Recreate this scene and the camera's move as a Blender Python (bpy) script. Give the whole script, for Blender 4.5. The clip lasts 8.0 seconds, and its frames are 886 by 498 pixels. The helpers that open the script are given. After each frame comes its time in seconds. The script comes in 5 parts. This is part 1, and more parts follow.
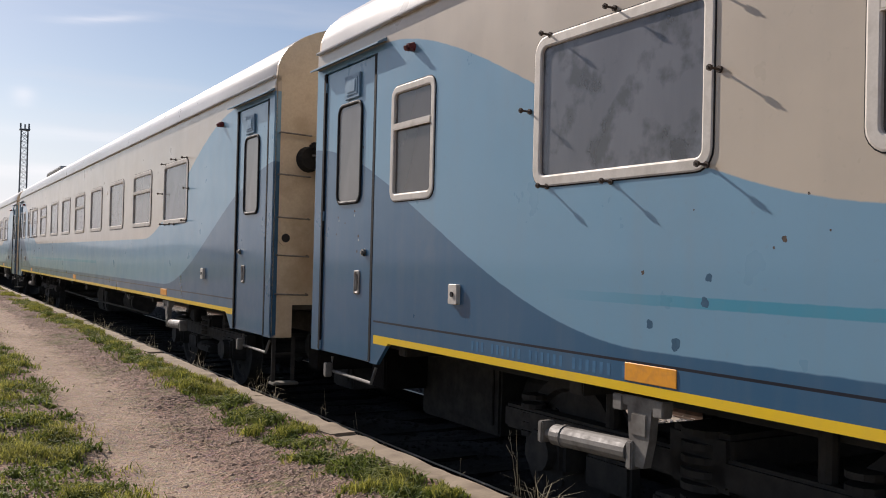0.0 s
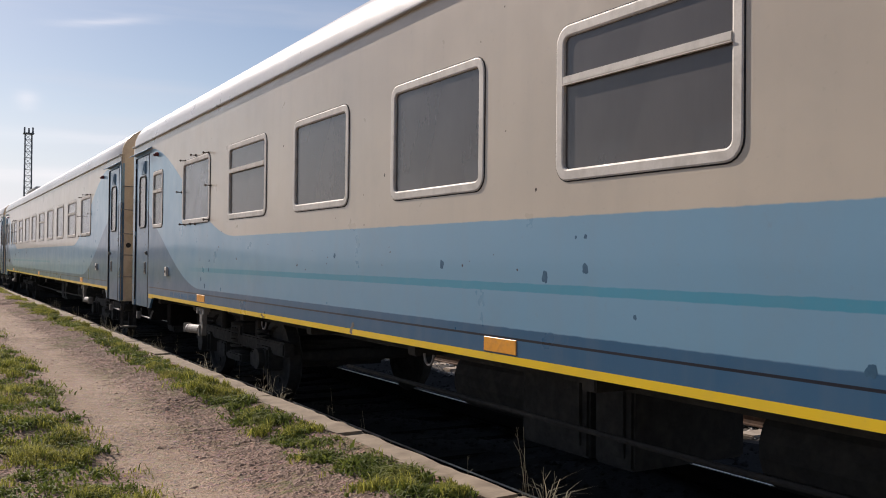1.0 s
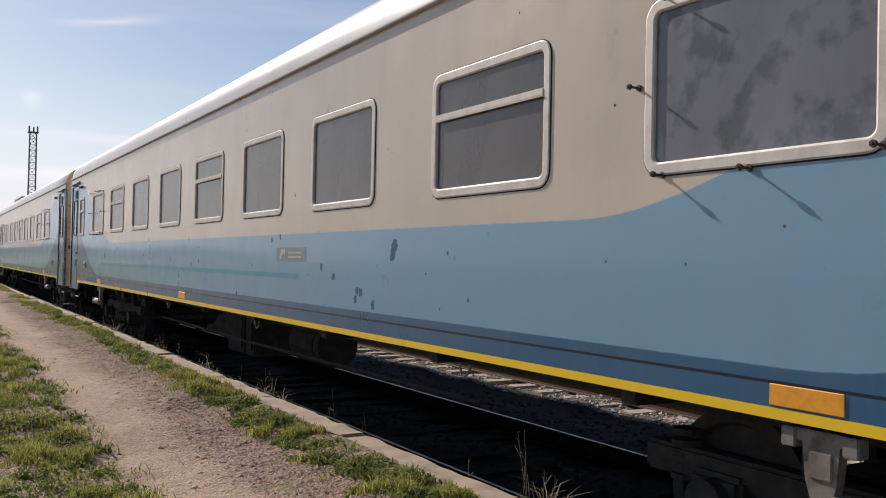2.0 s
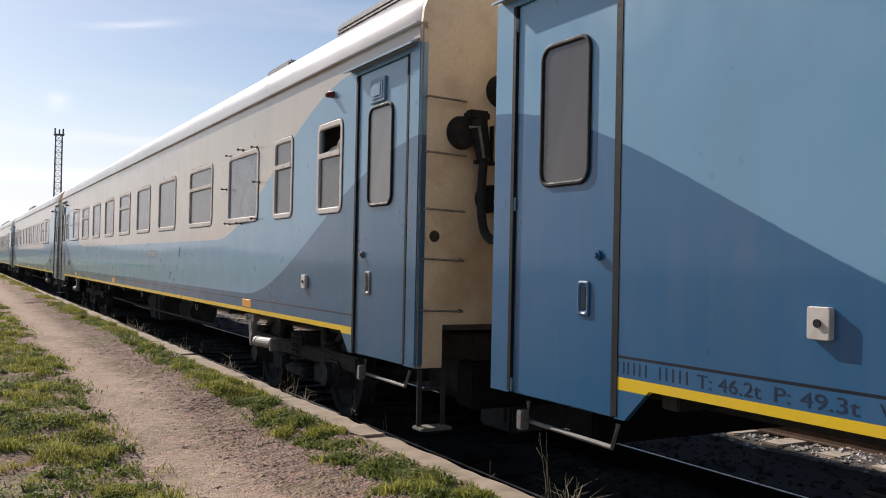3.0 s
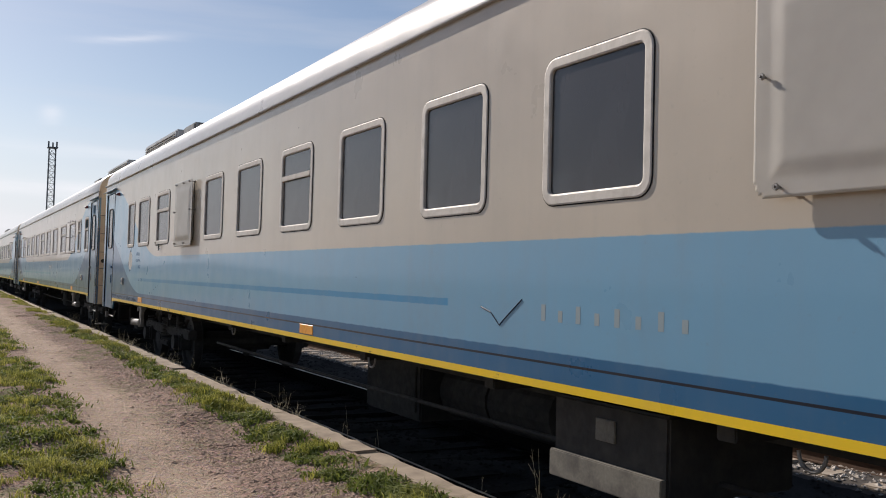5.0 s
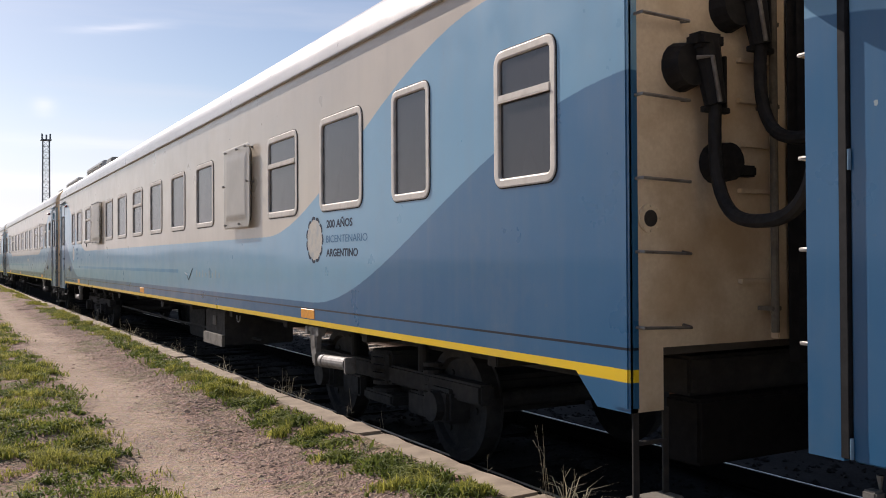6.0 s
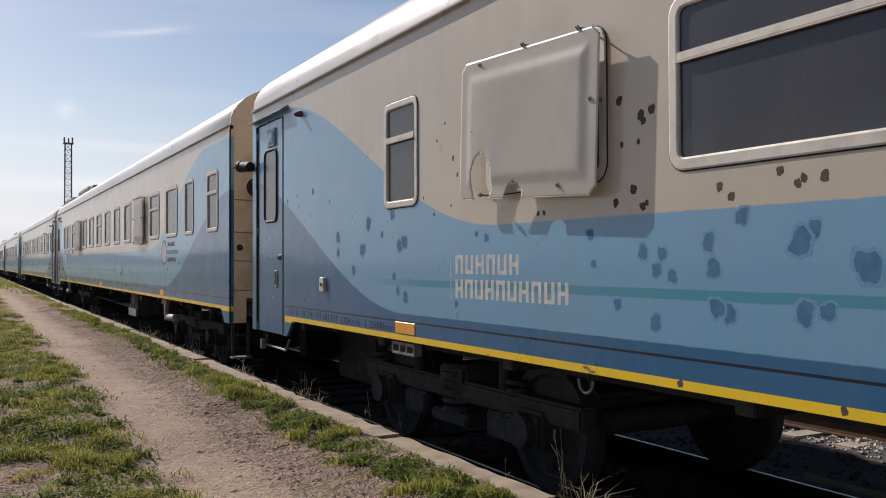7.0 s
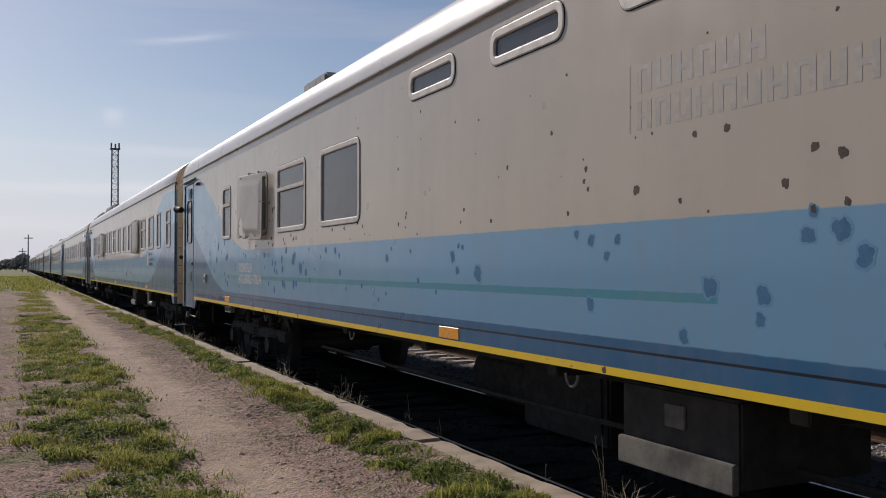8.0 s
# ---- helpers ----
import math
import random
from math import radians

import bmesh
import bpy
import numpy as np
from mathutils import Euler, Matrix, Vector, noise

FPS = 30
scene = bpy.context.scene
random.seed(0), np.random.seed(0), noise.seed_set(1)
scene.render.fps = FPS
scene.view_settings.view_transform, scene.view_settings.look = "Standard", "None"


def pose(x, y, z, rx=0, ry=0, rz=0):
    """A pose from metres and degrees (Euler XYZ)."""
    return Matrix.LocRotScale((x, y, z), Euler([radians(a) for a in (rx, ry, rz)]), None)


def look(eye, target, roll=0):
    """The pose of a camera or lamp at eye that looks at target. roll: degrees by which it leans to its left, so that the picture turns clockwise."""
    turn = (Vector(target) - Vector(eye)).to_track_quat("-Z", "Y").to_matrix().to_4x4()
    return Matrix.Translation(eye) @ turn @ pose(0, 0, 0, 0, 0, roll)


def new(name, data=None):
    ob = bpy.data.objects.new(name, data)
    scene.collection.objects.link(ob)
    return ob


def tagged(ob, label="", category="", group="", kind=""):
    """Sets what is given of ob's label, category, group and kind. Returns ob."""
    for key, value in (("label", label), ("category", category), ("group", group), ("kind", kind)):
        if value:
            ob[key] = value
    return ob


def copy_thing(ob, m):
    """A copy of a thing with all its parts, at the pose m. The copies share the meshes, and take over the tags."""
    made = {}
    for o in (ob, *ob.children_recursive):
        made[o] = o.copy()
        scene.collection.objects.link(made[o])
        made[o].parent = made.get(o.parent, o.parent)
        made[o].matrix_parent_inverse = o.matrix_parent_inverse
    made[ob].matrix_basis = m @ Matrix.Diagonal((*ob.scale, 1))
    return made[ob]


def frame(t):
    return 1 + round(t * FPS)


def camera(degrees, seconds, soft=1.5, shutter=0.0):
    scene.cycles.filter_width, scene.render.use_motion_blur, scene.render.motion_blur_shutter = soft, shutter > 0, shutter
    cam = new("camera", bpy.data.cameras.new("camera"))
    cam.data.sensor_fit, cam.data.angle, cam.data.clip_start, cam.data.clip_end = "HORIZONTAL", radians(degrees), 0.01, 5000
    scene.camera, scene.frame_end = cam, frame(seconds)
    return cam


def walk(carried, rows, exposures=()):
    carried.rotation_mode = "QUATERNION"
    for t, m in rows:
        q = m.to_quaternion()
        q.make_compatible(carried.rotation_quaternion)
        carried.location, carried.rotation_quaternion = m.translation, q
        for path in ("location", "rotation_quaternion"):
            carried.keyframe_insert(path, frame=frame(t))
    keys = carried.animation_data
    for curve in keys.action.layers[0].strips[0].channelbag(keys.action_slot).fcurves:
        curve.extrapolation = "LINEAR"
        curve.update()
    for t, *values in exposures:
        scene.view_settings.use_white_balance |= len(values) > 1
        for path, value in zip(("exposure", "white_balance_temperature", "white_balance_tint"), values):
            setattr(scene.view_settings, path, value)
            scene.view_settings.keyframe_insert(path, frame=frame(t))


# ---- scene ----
cam = camera(52.85, 8.0, soft=1.0)
EYE = Vector((0.0, 0.0, 1.27))
# seconds, turn to the left of the track, tilt, lean, metres the train has gone
ROWS = (
    (0.0, -30.621, 0.846, 1.390, 7.292), (0.3, -30.303, 0.544, 1.173, 9.572), (0.5, -30.328, 0.637, 1.447, 11.172),
    (1.0, -30.324, 0.702, 0.595, 15.242), (1.5, -30.497, 0.814, 0.680, 19.045), (1.7, -30.472, 0.795, 0.859, 20.581),
    (2.9, -28.853, 1.044, 1.492, 30.042), (3.0, -28.762, 0.916, 1.195, 30.803), (3.5, -28.943, 1.167, 1.108, 34.612),
    (4.0, -29.166, 1.468, 1.357, 38.500), (4.2, -29.066, 1.479, 1.320, 40.055), (5.3, -29.208, 2.009, 1.576, 48.762),
    (5.5, -29.084, 1.873, 1.226, 50.329), (6.0, -29.294, 0.636, -0.322, 54.388), (6.1, -29.086, 0.682, 0.173, 55.185),
    (6.5, -29.378, 0.711, -0.516, 58.278), (7.0, -28.119, 0.865, -0.147, 62.420), (7.3, -27.148, 1.019, 0.016, 64.830),
    (7.5, -26.760, 1.000, -0.300, 66.420), (7.7, -26.159, 1.133, -0.036, 68.055), (8.0, -25.531, 1.129, -0.036, 70.369),
)


def heading(yaw, pitch):
    a, b = radians(yaw), radians(pitch)
    return Vector((-math.sin(a) * math.cos(b), math.cos(a) * math.cos(b), math.sin(b)))


walk(cam, [(t, look(EYE, EYE + heading(yaw, pitch), roll)) for t, yaw, pitch, roll, s in ROWS],
     [(0.0, 0.25, 6660, 16), (0.5, 0.18, 6690, 17), (1.5, 0.18, 6650, 16), (3.0, 0.38, 6590, 15), (3.5, 0.18, 6550, 15), (4.0, 0.24, 6560, 15), (5.5, 0.13, 6500, 14), (6.0, 0.4, 6620, 17),
      (6.5, 0.32, 6540, 14), (7.0, 0.15, 6560, 15), (7.5, 0.12, 6520, 16), (8.0, -0.17, 6380, 16)])

# ---- light ----
TO_SUN = Vector((-0.191, 0.805, 0.53)).normalized()
world = bpy.data.worlds.new("sky")
world.use_nodes = True
scene.world = world
wn, wl = world.node_tree.nodes, world.node_tree.links
bg = wn["Background"]
sky = wn.new("ShaderNodeTexSky")
sky.sky_type, sky.sun_disc = "NISHITA", False
sky.sun_elevation = math.asin(TO_SUN.z)
sky.sun_rotation = math.atan2(TO_SUN.x, TO_SUN.y)
sky.air_density, sky.dust_density, sky.ozone_density = 1.0, 0.5, 1.6
# thin streaks of high cloud
wtc = wn.new("ShaderNodeTexCoord")
wmp = wn.new("ShaderNodeMapping")
wmp.inputs["Scale"].default_value = (1.3, 1.6, 13.0)
wmp.inputs["Location"].default_value = (0.3, 0.1, 0.4)
wl.new(wtc.outputs["Generated"], wmp.inputs["Vector"])
wno = wn.new("ShaderNodeTexNoise")
wno.inputs["Scale"].default_value, wno.inputs["Detail"].default_value = 1.6, 5.0
wl.new(wmp.outputs[0], wno.inputs["Vector"])
wra = wn.new("ShaderNodeMapRange")
wra.inputs[1].default_value, wra.inputs[2].default_value, wra.inputs[4].default_value = 0.5, 0.8, 0.42
wl.new(wno.outputs[0], wra.inputs[0])
wmx = wn.new("ShaderNodeMix")
wmx.data_type = "RGBA"
wl.new(wra.outputs[0], wmx.inputs[0])
wl.new(sky.outputs[0], wmx.inputs[6])
wmx.inputs[7].default_value = (8.5, 8.8, 9.4, 1)
# pale haze that thickens towards the horizon
wsx = wn.new("ShaderNodeSeparateXYZ")
wl.new(wtc.outputs["Generated"], wsx.inputs[0])
whz = wn.new("ShaderNodeMapRange")
whz.interpolation_type = "SMOOTHSTEP"
whz.inputs[1].default_value, whz.inputs[2].default_value, whz.inputs[3].default_value, whz.inputs[4].default_value = 0.0, 0.2, 0.85, 0.0
wl.new(wsx.outputs[2], whz.inputs[0])
wmh = wn.new("ShaderNodeMix")
wmh.data_type = "RGBA"
wl.new(whz.outputs[0], wmh.inputs[0])
wl.new(wmx.outputs[2], wmh.inputs[6])
wmh.inputs[7].default_value = (8.6, 9.3, 10.7, 1)


def sky_op(op, a, b=0.0):
    n = wn.new("ShaderNodeMath")
    n.operation = op
    for i, v in enumerate((a, b)):
        if isinstance(v, bpy.types.NodeSocket):
            wl.new(v, n.inputs[i])
        else:
            n.inputs[i].default_value = v
    return n.outputs[0]


def bell(v, mid, wide):
    """1 at mid, falling off smoothly to either side."""
    d = sky_op("DIVIDE", sky_op("SUBTRACT", v, mid), wide)
    return sky_op("POWER", 2.718, sky_op("MULTIPLY", sky_op("MULTIPLY", d, d), -1.0))


# a thin wisp, a small puff and long low bars of cloud
across, height = wsx.outputs[0], wsx.outputs[2]
frayed = wn.new("ShaderNodeTexNoise")
frayed.inputs["Scale"].default_value, frayed.inputs["Detail"].default_value = 9.0, 5.0
wl.new(wmp.outputs[0], frayed.inputs["Vector"])
fray = sky_op("ADD", height, sky_op("MULTIPLY", sky_op("SUBTRACT", frayed.outputs[0], 0.5), 0.014))
slanted = sky_op("SUBTRACT", fray, sky_op("MULTIPLY", sky_op("SUBTRACT", across, 0.153), 0.14))
wisp = sky_op("MULTIPLY", sky_op("MULTIPLY", bell(slanted, 0.2386, 0.0042), bell(across, 0.158, 0.04)), 0.32)
puff = sky_op("MULTIPLY", sky_op("MULTIPLY", bell(fray, 0.157, 0.008), bell(across, 0.089, 0.010)), 0.32)
bars = sky_op("MULTIPLY", bell(fray, 0.081, 0.0075), 0.75)
bars = sky_op("ADD", bars, sky_op("MULTIPLY", bell(fray, 0.045, 0.010), 0.35))
bars = sky_op("ADD", bars, sky_op("MULTIPLY", bell(fray, 0.122, 0.006), 0.22))
broken = wn.new("ShaderNodeMapRange")
wl.new(wno.outputs[0], broken.inputs[0])
broken.inputs[1].default_value, broken.inputs[2].default_value = 0.3, 0.55
bars = sky_op("MULTIPLY", bars, broken.outputs[0])
veil = sky_op("MINIMUM", sky_op("ADD", sky_op("ADD", wisp, puff), bars), 1.0)
wcl = wn.new("ShaderNodeMix")
wcl.data_type = "RGBA"
wl.new(veil, wcl.inputs[0])
wl.new(wmh.outputs[2], wcl.inputs[6])
wcl.inputs[7].default_value = (12.2, 12.2, 12.4, 1)
wl.new(wcl.outputs[2], bg.inputs["Color"])
bg.inputs["Strength"].default_value = 0.074

sun = new("sun", bpy.data.lights.new("sun", "SUN"))
sun.data.energy, sun.data.angle, sun.data.color = 5.0, radians(0.53), (1.0, 0.93, 0.84)
sun.matrix_world = look(TO_SUN * 50, (0, 0, 0))

# ---- materials ----


class Nodes:
    """A small builder for one material's nodes."""

    def __init__(self, name):
        self.mat = bpy.data.materials.new(name)
        self.mat.use_nodes = True
        self.t = self.mat.node_tree
        self.b = self.t.nodes["Principled BSDF"]

    def put(self, socket, value):
        if isinstance(value, bpy.types.NodeSocket):
            self.t.links.new(value, socket)
        elif isinstance(value, (tuple, list)) and len(value) == 3 and socket.type == "RGBA":
            socket.default_value = (*value, 1)
        else:
            socket.default_value = value

    def coords(self, scale=(1, 1, 1)):
        c = self.t.nodes.new("ShaderNodeTexCoord")
        m = self.t.nodes.new("ShaderNodeMapping")
        m.inputs["Scale"].default_value = scale
        self.t.links.new(c.outputs["Object"], m.inputs["Vector"])
        return m.outputs[0]

    def xyz(self):
        c = self.t.nodes.new("ShaderNodeTexCoord")
        s = self.t.nodes.new("ShaderNodeSeparateXYZ")
        self.t.links.new(c.outputs["Object"], s.inputs[0])
        return s.outputs

    def noise(self, scale, detail=4.0, stretch=(1, 1, 1), rough=0.55):
        n = self.t.nodes.new("ShaderNodeTexNoise")
        n.inputs["Scale"].default_value, n.inputs["Detail"].default_value = scale, detail
        n.inputs["Roughness"].default_value = rough
        self.t.links.new(self.coords(stretch), n.inputs["Vector"])
        return n.outputs[0]

    def voronoi(self, scale, stretch=(1, 1, 1), out="Distance"):
        n = self.t.nodes.new("ShaderNodeTexVoronoi")
        n.inputs["Scale"].default_value = scale
        self.t.links.new(self.coords(stretch), n.inputs["Vector"])
        return n.outputs[out]

    def span(self, v, a, b, c=0.0, d=1.0, kind="LINEAR"):
        n = self.t.nodes.new("ShaderNodeMapRange")
        n.interpolation_type = kind
        for i, q in enumerate((v, a, b, c, d)):
            self.put(n.inputs[i], q)
        return n.outputs[0]

    def math(self, op, a, b=0.0):
        n = self.t.nodes.new("ShaderNodeMath")
        n.operation = op
        self.put(n.inputs[0], a)
        self.put(n.inputs[1], b)
        return n.outputs[0]

    def mix(self, f, a, b, blend="MIX"):
        n = self.t.nodes.new("ShaderNodeMix")
        n.data_type, n.blend_type = "RGBA", blend
        self.put(n.inputs[0], f)
        self.put(n.inputs[6], a)
        self.put(n.inputs[7], b)
        return n.outputs[2]

    def bump(self, h, strength=0.3, depth=0.01, into=None):
        n = self.t.nodes.new("ShaderNodeBump")
        n.inputs["Strength"].default_value, n.inputs["Distance"].default_value = strength, depth
        self.t.links.new(h, n.inputs["Height"])
        if into is not None:
            self.t.links.new(into, n.inputs["Normal"])
        return n.outputs[0]

    def done(self, color, rough=0.6, metal=0.0, normal=None, spec=0.5):
        self.put(self.b.inputs["Base Color"], color)
        self.put(self.b.inputs["Roughness"], rough)
        self.put(self.b.inputs["Metallic"], metal)
        self.put(self.b.inputs["Specular IOR Level"], spec)
        if normal is not None:
            self.t.links.new(normal, self.b.inputs["Normal"])
        return self.mat


def worn(name, color, other, rough=0.5, metal=0.0, scale=6.0, bump=0.15, grain=60.0, spec=0.5, stretch=(1, 1, 1), vary=0.12):
    """Paint, metal or rubber with patches of a second colour, fine grain and a little relief."""
    n = Nodes(name)
    patch = n.span(n.noise(scale, 6, stretch), 0.45, 0.68)
    fine = n.noise(grain, 3)
    c = n.mix(patch, color, other)
    c = n.mix(n.span(fine, 0.3, 0.7, 0.0, 0.35), c, other)
    r = n.span(n.noise(scale * 2.3, 3), 0.3, 0.7, max(rough - vary, 0.05), min(rough + vary, 1))
    return n.done(c, r, metal, n.bump(fine, bump, 0.002), spec)


COACH = 24.95


def livery(name, pale, light_blue, deep_blue, stripe, rear_door=True, chips=0.66, grime=0.10):
    """Beige above, light blue below with a wave at both ends, deep blue foot, teal stripe, yellow edge."""
    n = Nodes(name)
    x, y, z = n.xyz()
    u = n.math("MULTIPLY", y, -1.0)
    end = n.math("SUBTRACT", COACH / 2, n.math("ABSOLUTE", n.math("SUBTRACT", u, COACH / 2)))
    band = end if rear_door else u
    wob = n.math("MULTIPLY", n.math("SUBTRACT", n.noise(9, 3), 0.5), 0.012)
    zz = n.math("ADD", z, wob)
    rearward = n.math("GREATER_THAN", u, 12.5)
    upper = n.span(end, 1.2, n.math("ADD", 5.55, n.math("MULTIPLY", rearward, 0.2)), 3.27, 1.872, "SMOOTHSTEP")
    lower = n.span(end, -0.1, n.math("ADD", 4.15, n.math("MULTIPLY", rearward, 0.25)), 2.58, 1.232, "SMOOTHSTEP")
    fade = n.noise(0.55, 4, (1, 1, 1.6))
    streak = n.noise(7.0, 4, (1, 1.0, 0.09))
    fine = n.noise(90, 2)
    beige = n.mix(n.span(fade, 0.35, 0.7), pale, (0.455, 0.395, 0.315))
    light = n.mix(n.span(fade, 0.3, 0.7), light_blue, tuple(0.93 * v + 0.012 for v in light_blue))
    deep = n.mix(n.span(fade, 0.3, 0.7), deep_blue, tuple(v + 0.018 for v in deep_blue))
    up_mask = n.span(n.math("SUBTRACT", zz, upper), -0.004, 0.004)
    low_mask = n.span(n.math("SUBTRACT", zz, lower), -0.004, 0.004)
    teal = n.math("MULTIPLY", n.span(zz, 1.447, 1.452), n.span(zz, 1.502, 1.497))
    teal = n.math("MULTIPLY", teal, n.span(end, 3.4, 4.6))
    teal = n.math("MULTIPLY", teal, n.span(u, 15.12, 15.1))
    c = n.mix(teal, light, stripe)
    c = n.mix(low_mask, deep, c)
    c = n.mix(up_mask, c, beige)
    # seam, yellow edge, dirt washing down
    seam = n.math("MULTIPLY", n.span(z, 1.163, 1.165), n.span(z, 1.179, 1.177))
    seam = n.math("MULTIPLY", seam, n.span(band, 1.2, 1.22))
    chip = n.span(n.noise(2.2, 6, (1, 1, 3.0), 0.7), chips, chips + 0.03)
    yellow = n.math("MULTIPLY", n.span(z, 1.068, 1.0675), n.span(band, 1.216, 1.22))
    yellow = n.math("MULTIPLY", yellow, n.span(z, 1.0, 1.005))
    c = n.mix(yellow, c, n.mix(chip, (0.78, 0.52, 0.02), (0.16, 0.12, 0.06)))
    c = n.mix(n.span(streak, 0.48, 0.78, 0.0, grime), c, (0.24, 0.22, 0.19))
    cloudy = n.math("MULTIPLY", n.span(n.noise(1.7, 5, (1, 1, 0.55)), 0.5, 0.72), n.span(n.noise(11, 4), 0.35, 0.65, 0.4, 1.0))
    c = n.mix(n.math("MULTIPLY", cloudy, grime * 1.5), c, (0.21, 0.205, 0.185))
    c = n.mix(n.span(n.noise(26, 5), 0.64, 0.78, 0, 0.15), c, (0.18, 0.16, 0.14))
    c = n.mix(seam, c, (0.006, 0.01, 0.02))
    wave = n.noise(1.1, 2, (1, 1, 0.6))
    nm = n.bump(wave, 0.12, 0.02)
    nm = n.bump(fine, 0.08, 0.001, nm)
    n.put(n.b.inputs["Coat Weight"], 0.45)
    n.put(n.b.inputs["Coat Roughness"], 0.08)
    return n.done(c, n.span(n.noise(3, 4), 0.3, 0.7, 0.27, 0.4), 0.0, nm, 0.3)


def ground_mat():
    n = Nodes("trodden_ground")
    x, y, z = n.xyz()
    wob = n.math("MULTIPLY", n.math("SUBTRACT", n.noise(0.8, 5), 0.5), 0.55)
    xx = n.math("ADD", x, wob)
    path = n.math("MULTIPLY", n.span(xx, 0.95, 1.25, kind="SMOOTHSTEP"), n.span(xx, 1.95, 1.45, kind="SMOOTHSTEP"))
    path = n.math("MULTIPLY", path, n.span(y, 70, 35))
    big, mid, fine = n.noise(1.4, 6), n.noise(9, 6), n.noise(70, 4)
    soil = n.mix(n.span(mid, 0.35, 0.65), (0.41, 0.265, 0.196), (0.25, 0.156, 0.12))
    sand = n.mix(n.span(mid, 0.3, 0.7), (0.52, 0.39, 0.285), (0.42, 0.305, 0.22))
    c = n.mix(path, soil, sand)
    cells = n.voronoi(34, out="Color")
    c = n.mix(n.span(fine, 0.42, 0.72, 0, 0.75), c, n.mix(0.8, cells, (0.12, 0.092, 0.078)))
    c = n.mix(n.math("MULTIPLY", n.span(n.noise(22, 5, rough=0.7), 0.5, 0.62, 0, 0.65), n.span(path, 0.0, 1.0, 1.0, 0.35)), c, (0.10, 0.076, 0.062))
    green = n.span(n.math("ADD", n.math("ADD", big, n.math("MULTIPLY", mid, 0.45)), n.span(y, 46, 62, 0.0, 0.9)), 0.72, 0.92)
    green = n.math("MULTIPLY", green, n.math("SUBTRACT", 1.0, path))
    c = n.mix(n.math("MULTIPLY", green, 0.8), c, n.mix(fine, (0.07, 0.105, 0.022), (0.15, 0.17, 0.045)))
    crumb = n.span(n.voronoi(30), 0.0, 0.55, 1.0, 0.0)
    h = n.math("ADD", n.math("MULTIPLY", mid, 0.5), n.math("ADD", n.math("MULTIPLY", fine, 0.5), n.math("MULTIPLY", crumb, n.math("SUBTRACT", 0.4, n.math("MULTIPLY", path, 0.32)))))
    return n.done(c, 0.95, 0.0, n.bump(h, 1.0, 0.055), 0.2)


def leaf_mat(name, a, b, dry):
    n = Nodes(name)
    g = n.t.nodes.new("ShaderNodeNewGeometry")
    r = g.outputs["Random Per Island"]
    c = n.mix(r, a, b)
    c = n.mix(n.span(n.noise(1.3, 3), 0.5, 0.8, 0, 0.6), c, dry)
    m = n.done(c, 0.7, 0.0, None, 0.3)
    tr = n.t.nodes.new("ShaderNodeBsdfTranslucent")
    n.put(tr.inputs[0], c)
    mx = n.t.nodes.new("ShaderNodeMixShader")
    mx.inputs[0].default_value = 0.35
    out = n.t.nodes["Material Output"]
    n.t.links.new(n.b.outputs[0], mx.inputs[1])
    n.t.links.new(tr.outputs[0], mx.inputs[2])
    n.t.links.new(mx.outputs[0], out.inputs[0])
    return m


def pane_mat(name, dust, amount, stain=0.0):
    """Tinted glass under a film of dust."""
    n = Nodes(name)
    film = n.math("ADD", n.math("MULTIPLY", n.noise(2.3, 5, (1, 1, 0.5)), 0.88), n.math("MULTIPLY", n.noise(16, 3, (1, 1, 0.25)), 0.12))
    glass = n.t.nodes.new("ShaderNodeBsdfPrincipled")
    n.put(glass.inputs["Base Color"], (0.34, 0.33, 0.32))
    n.put(glass.inputs["Roughness"], 0.04)
    n.put(glass.inputs["Transmission Weight"], 1.0)
    n.put(glass.inputs["IOR"], 1.45)
    d = n.mix(n.span(n.noise(5, 5), 0.5, 0.62, 0.0, stain), dust, (0.05, 0.05, 0.045))
    m = n.done(d, 0.22, 0.0, None, 0.6)
    mx = n.t.nodes.new("ShaderNodeMixShader")
    n.put(mx.inputs[0], n.span(film, 0.3, 0.7, amount - 0.15, min(amount + 0.15, 1.0)))
    n.t.links.new(glass.outputs[0], mx.inputs[1])
    n.t.links.new(n.b.outputs[0], mx.inputs[2])
    n.t.links.new(mx.outputs[0], n.t.nodes["Material Output"].inputs[0])
    return m


def guard_mat():
    """Clouded plastic sheet, seen through only faintly."""
    n = Nodes("clouded_plastic")
    c = n.mix(n.span(n.noise(2.0, 5), 0.35, 0.7), (0.70, 0.665, 0.60), (0.60, 0.565, 0.51))
    m = n.done(c, 0.3, 0.0, n.bump(n.noise(3, 2), 0.1, 0.01), 0.5)
    tr = n.t.nodes.new("ShaderNodeBsdfTransparent")
    n.put(tr.inputs[0], (0.60, 0.58, 0.54))
    mx = n.t.nodes.new("ShaderNodeMixShader")
    n.put(mx.inputs[0], n.span(n.noise(1.5, 3), 0.3, 0.7, 0.5, 0.66))
    n.t.links.new(tr.outputs[0], mx.inputs[1])
    n.t.links.new(n.b.outputs[0], mx.inputs[2])
    n.t.links.new(mx.outputs[0], n.t.nodes["Material Output"].inputs[0])
    return m


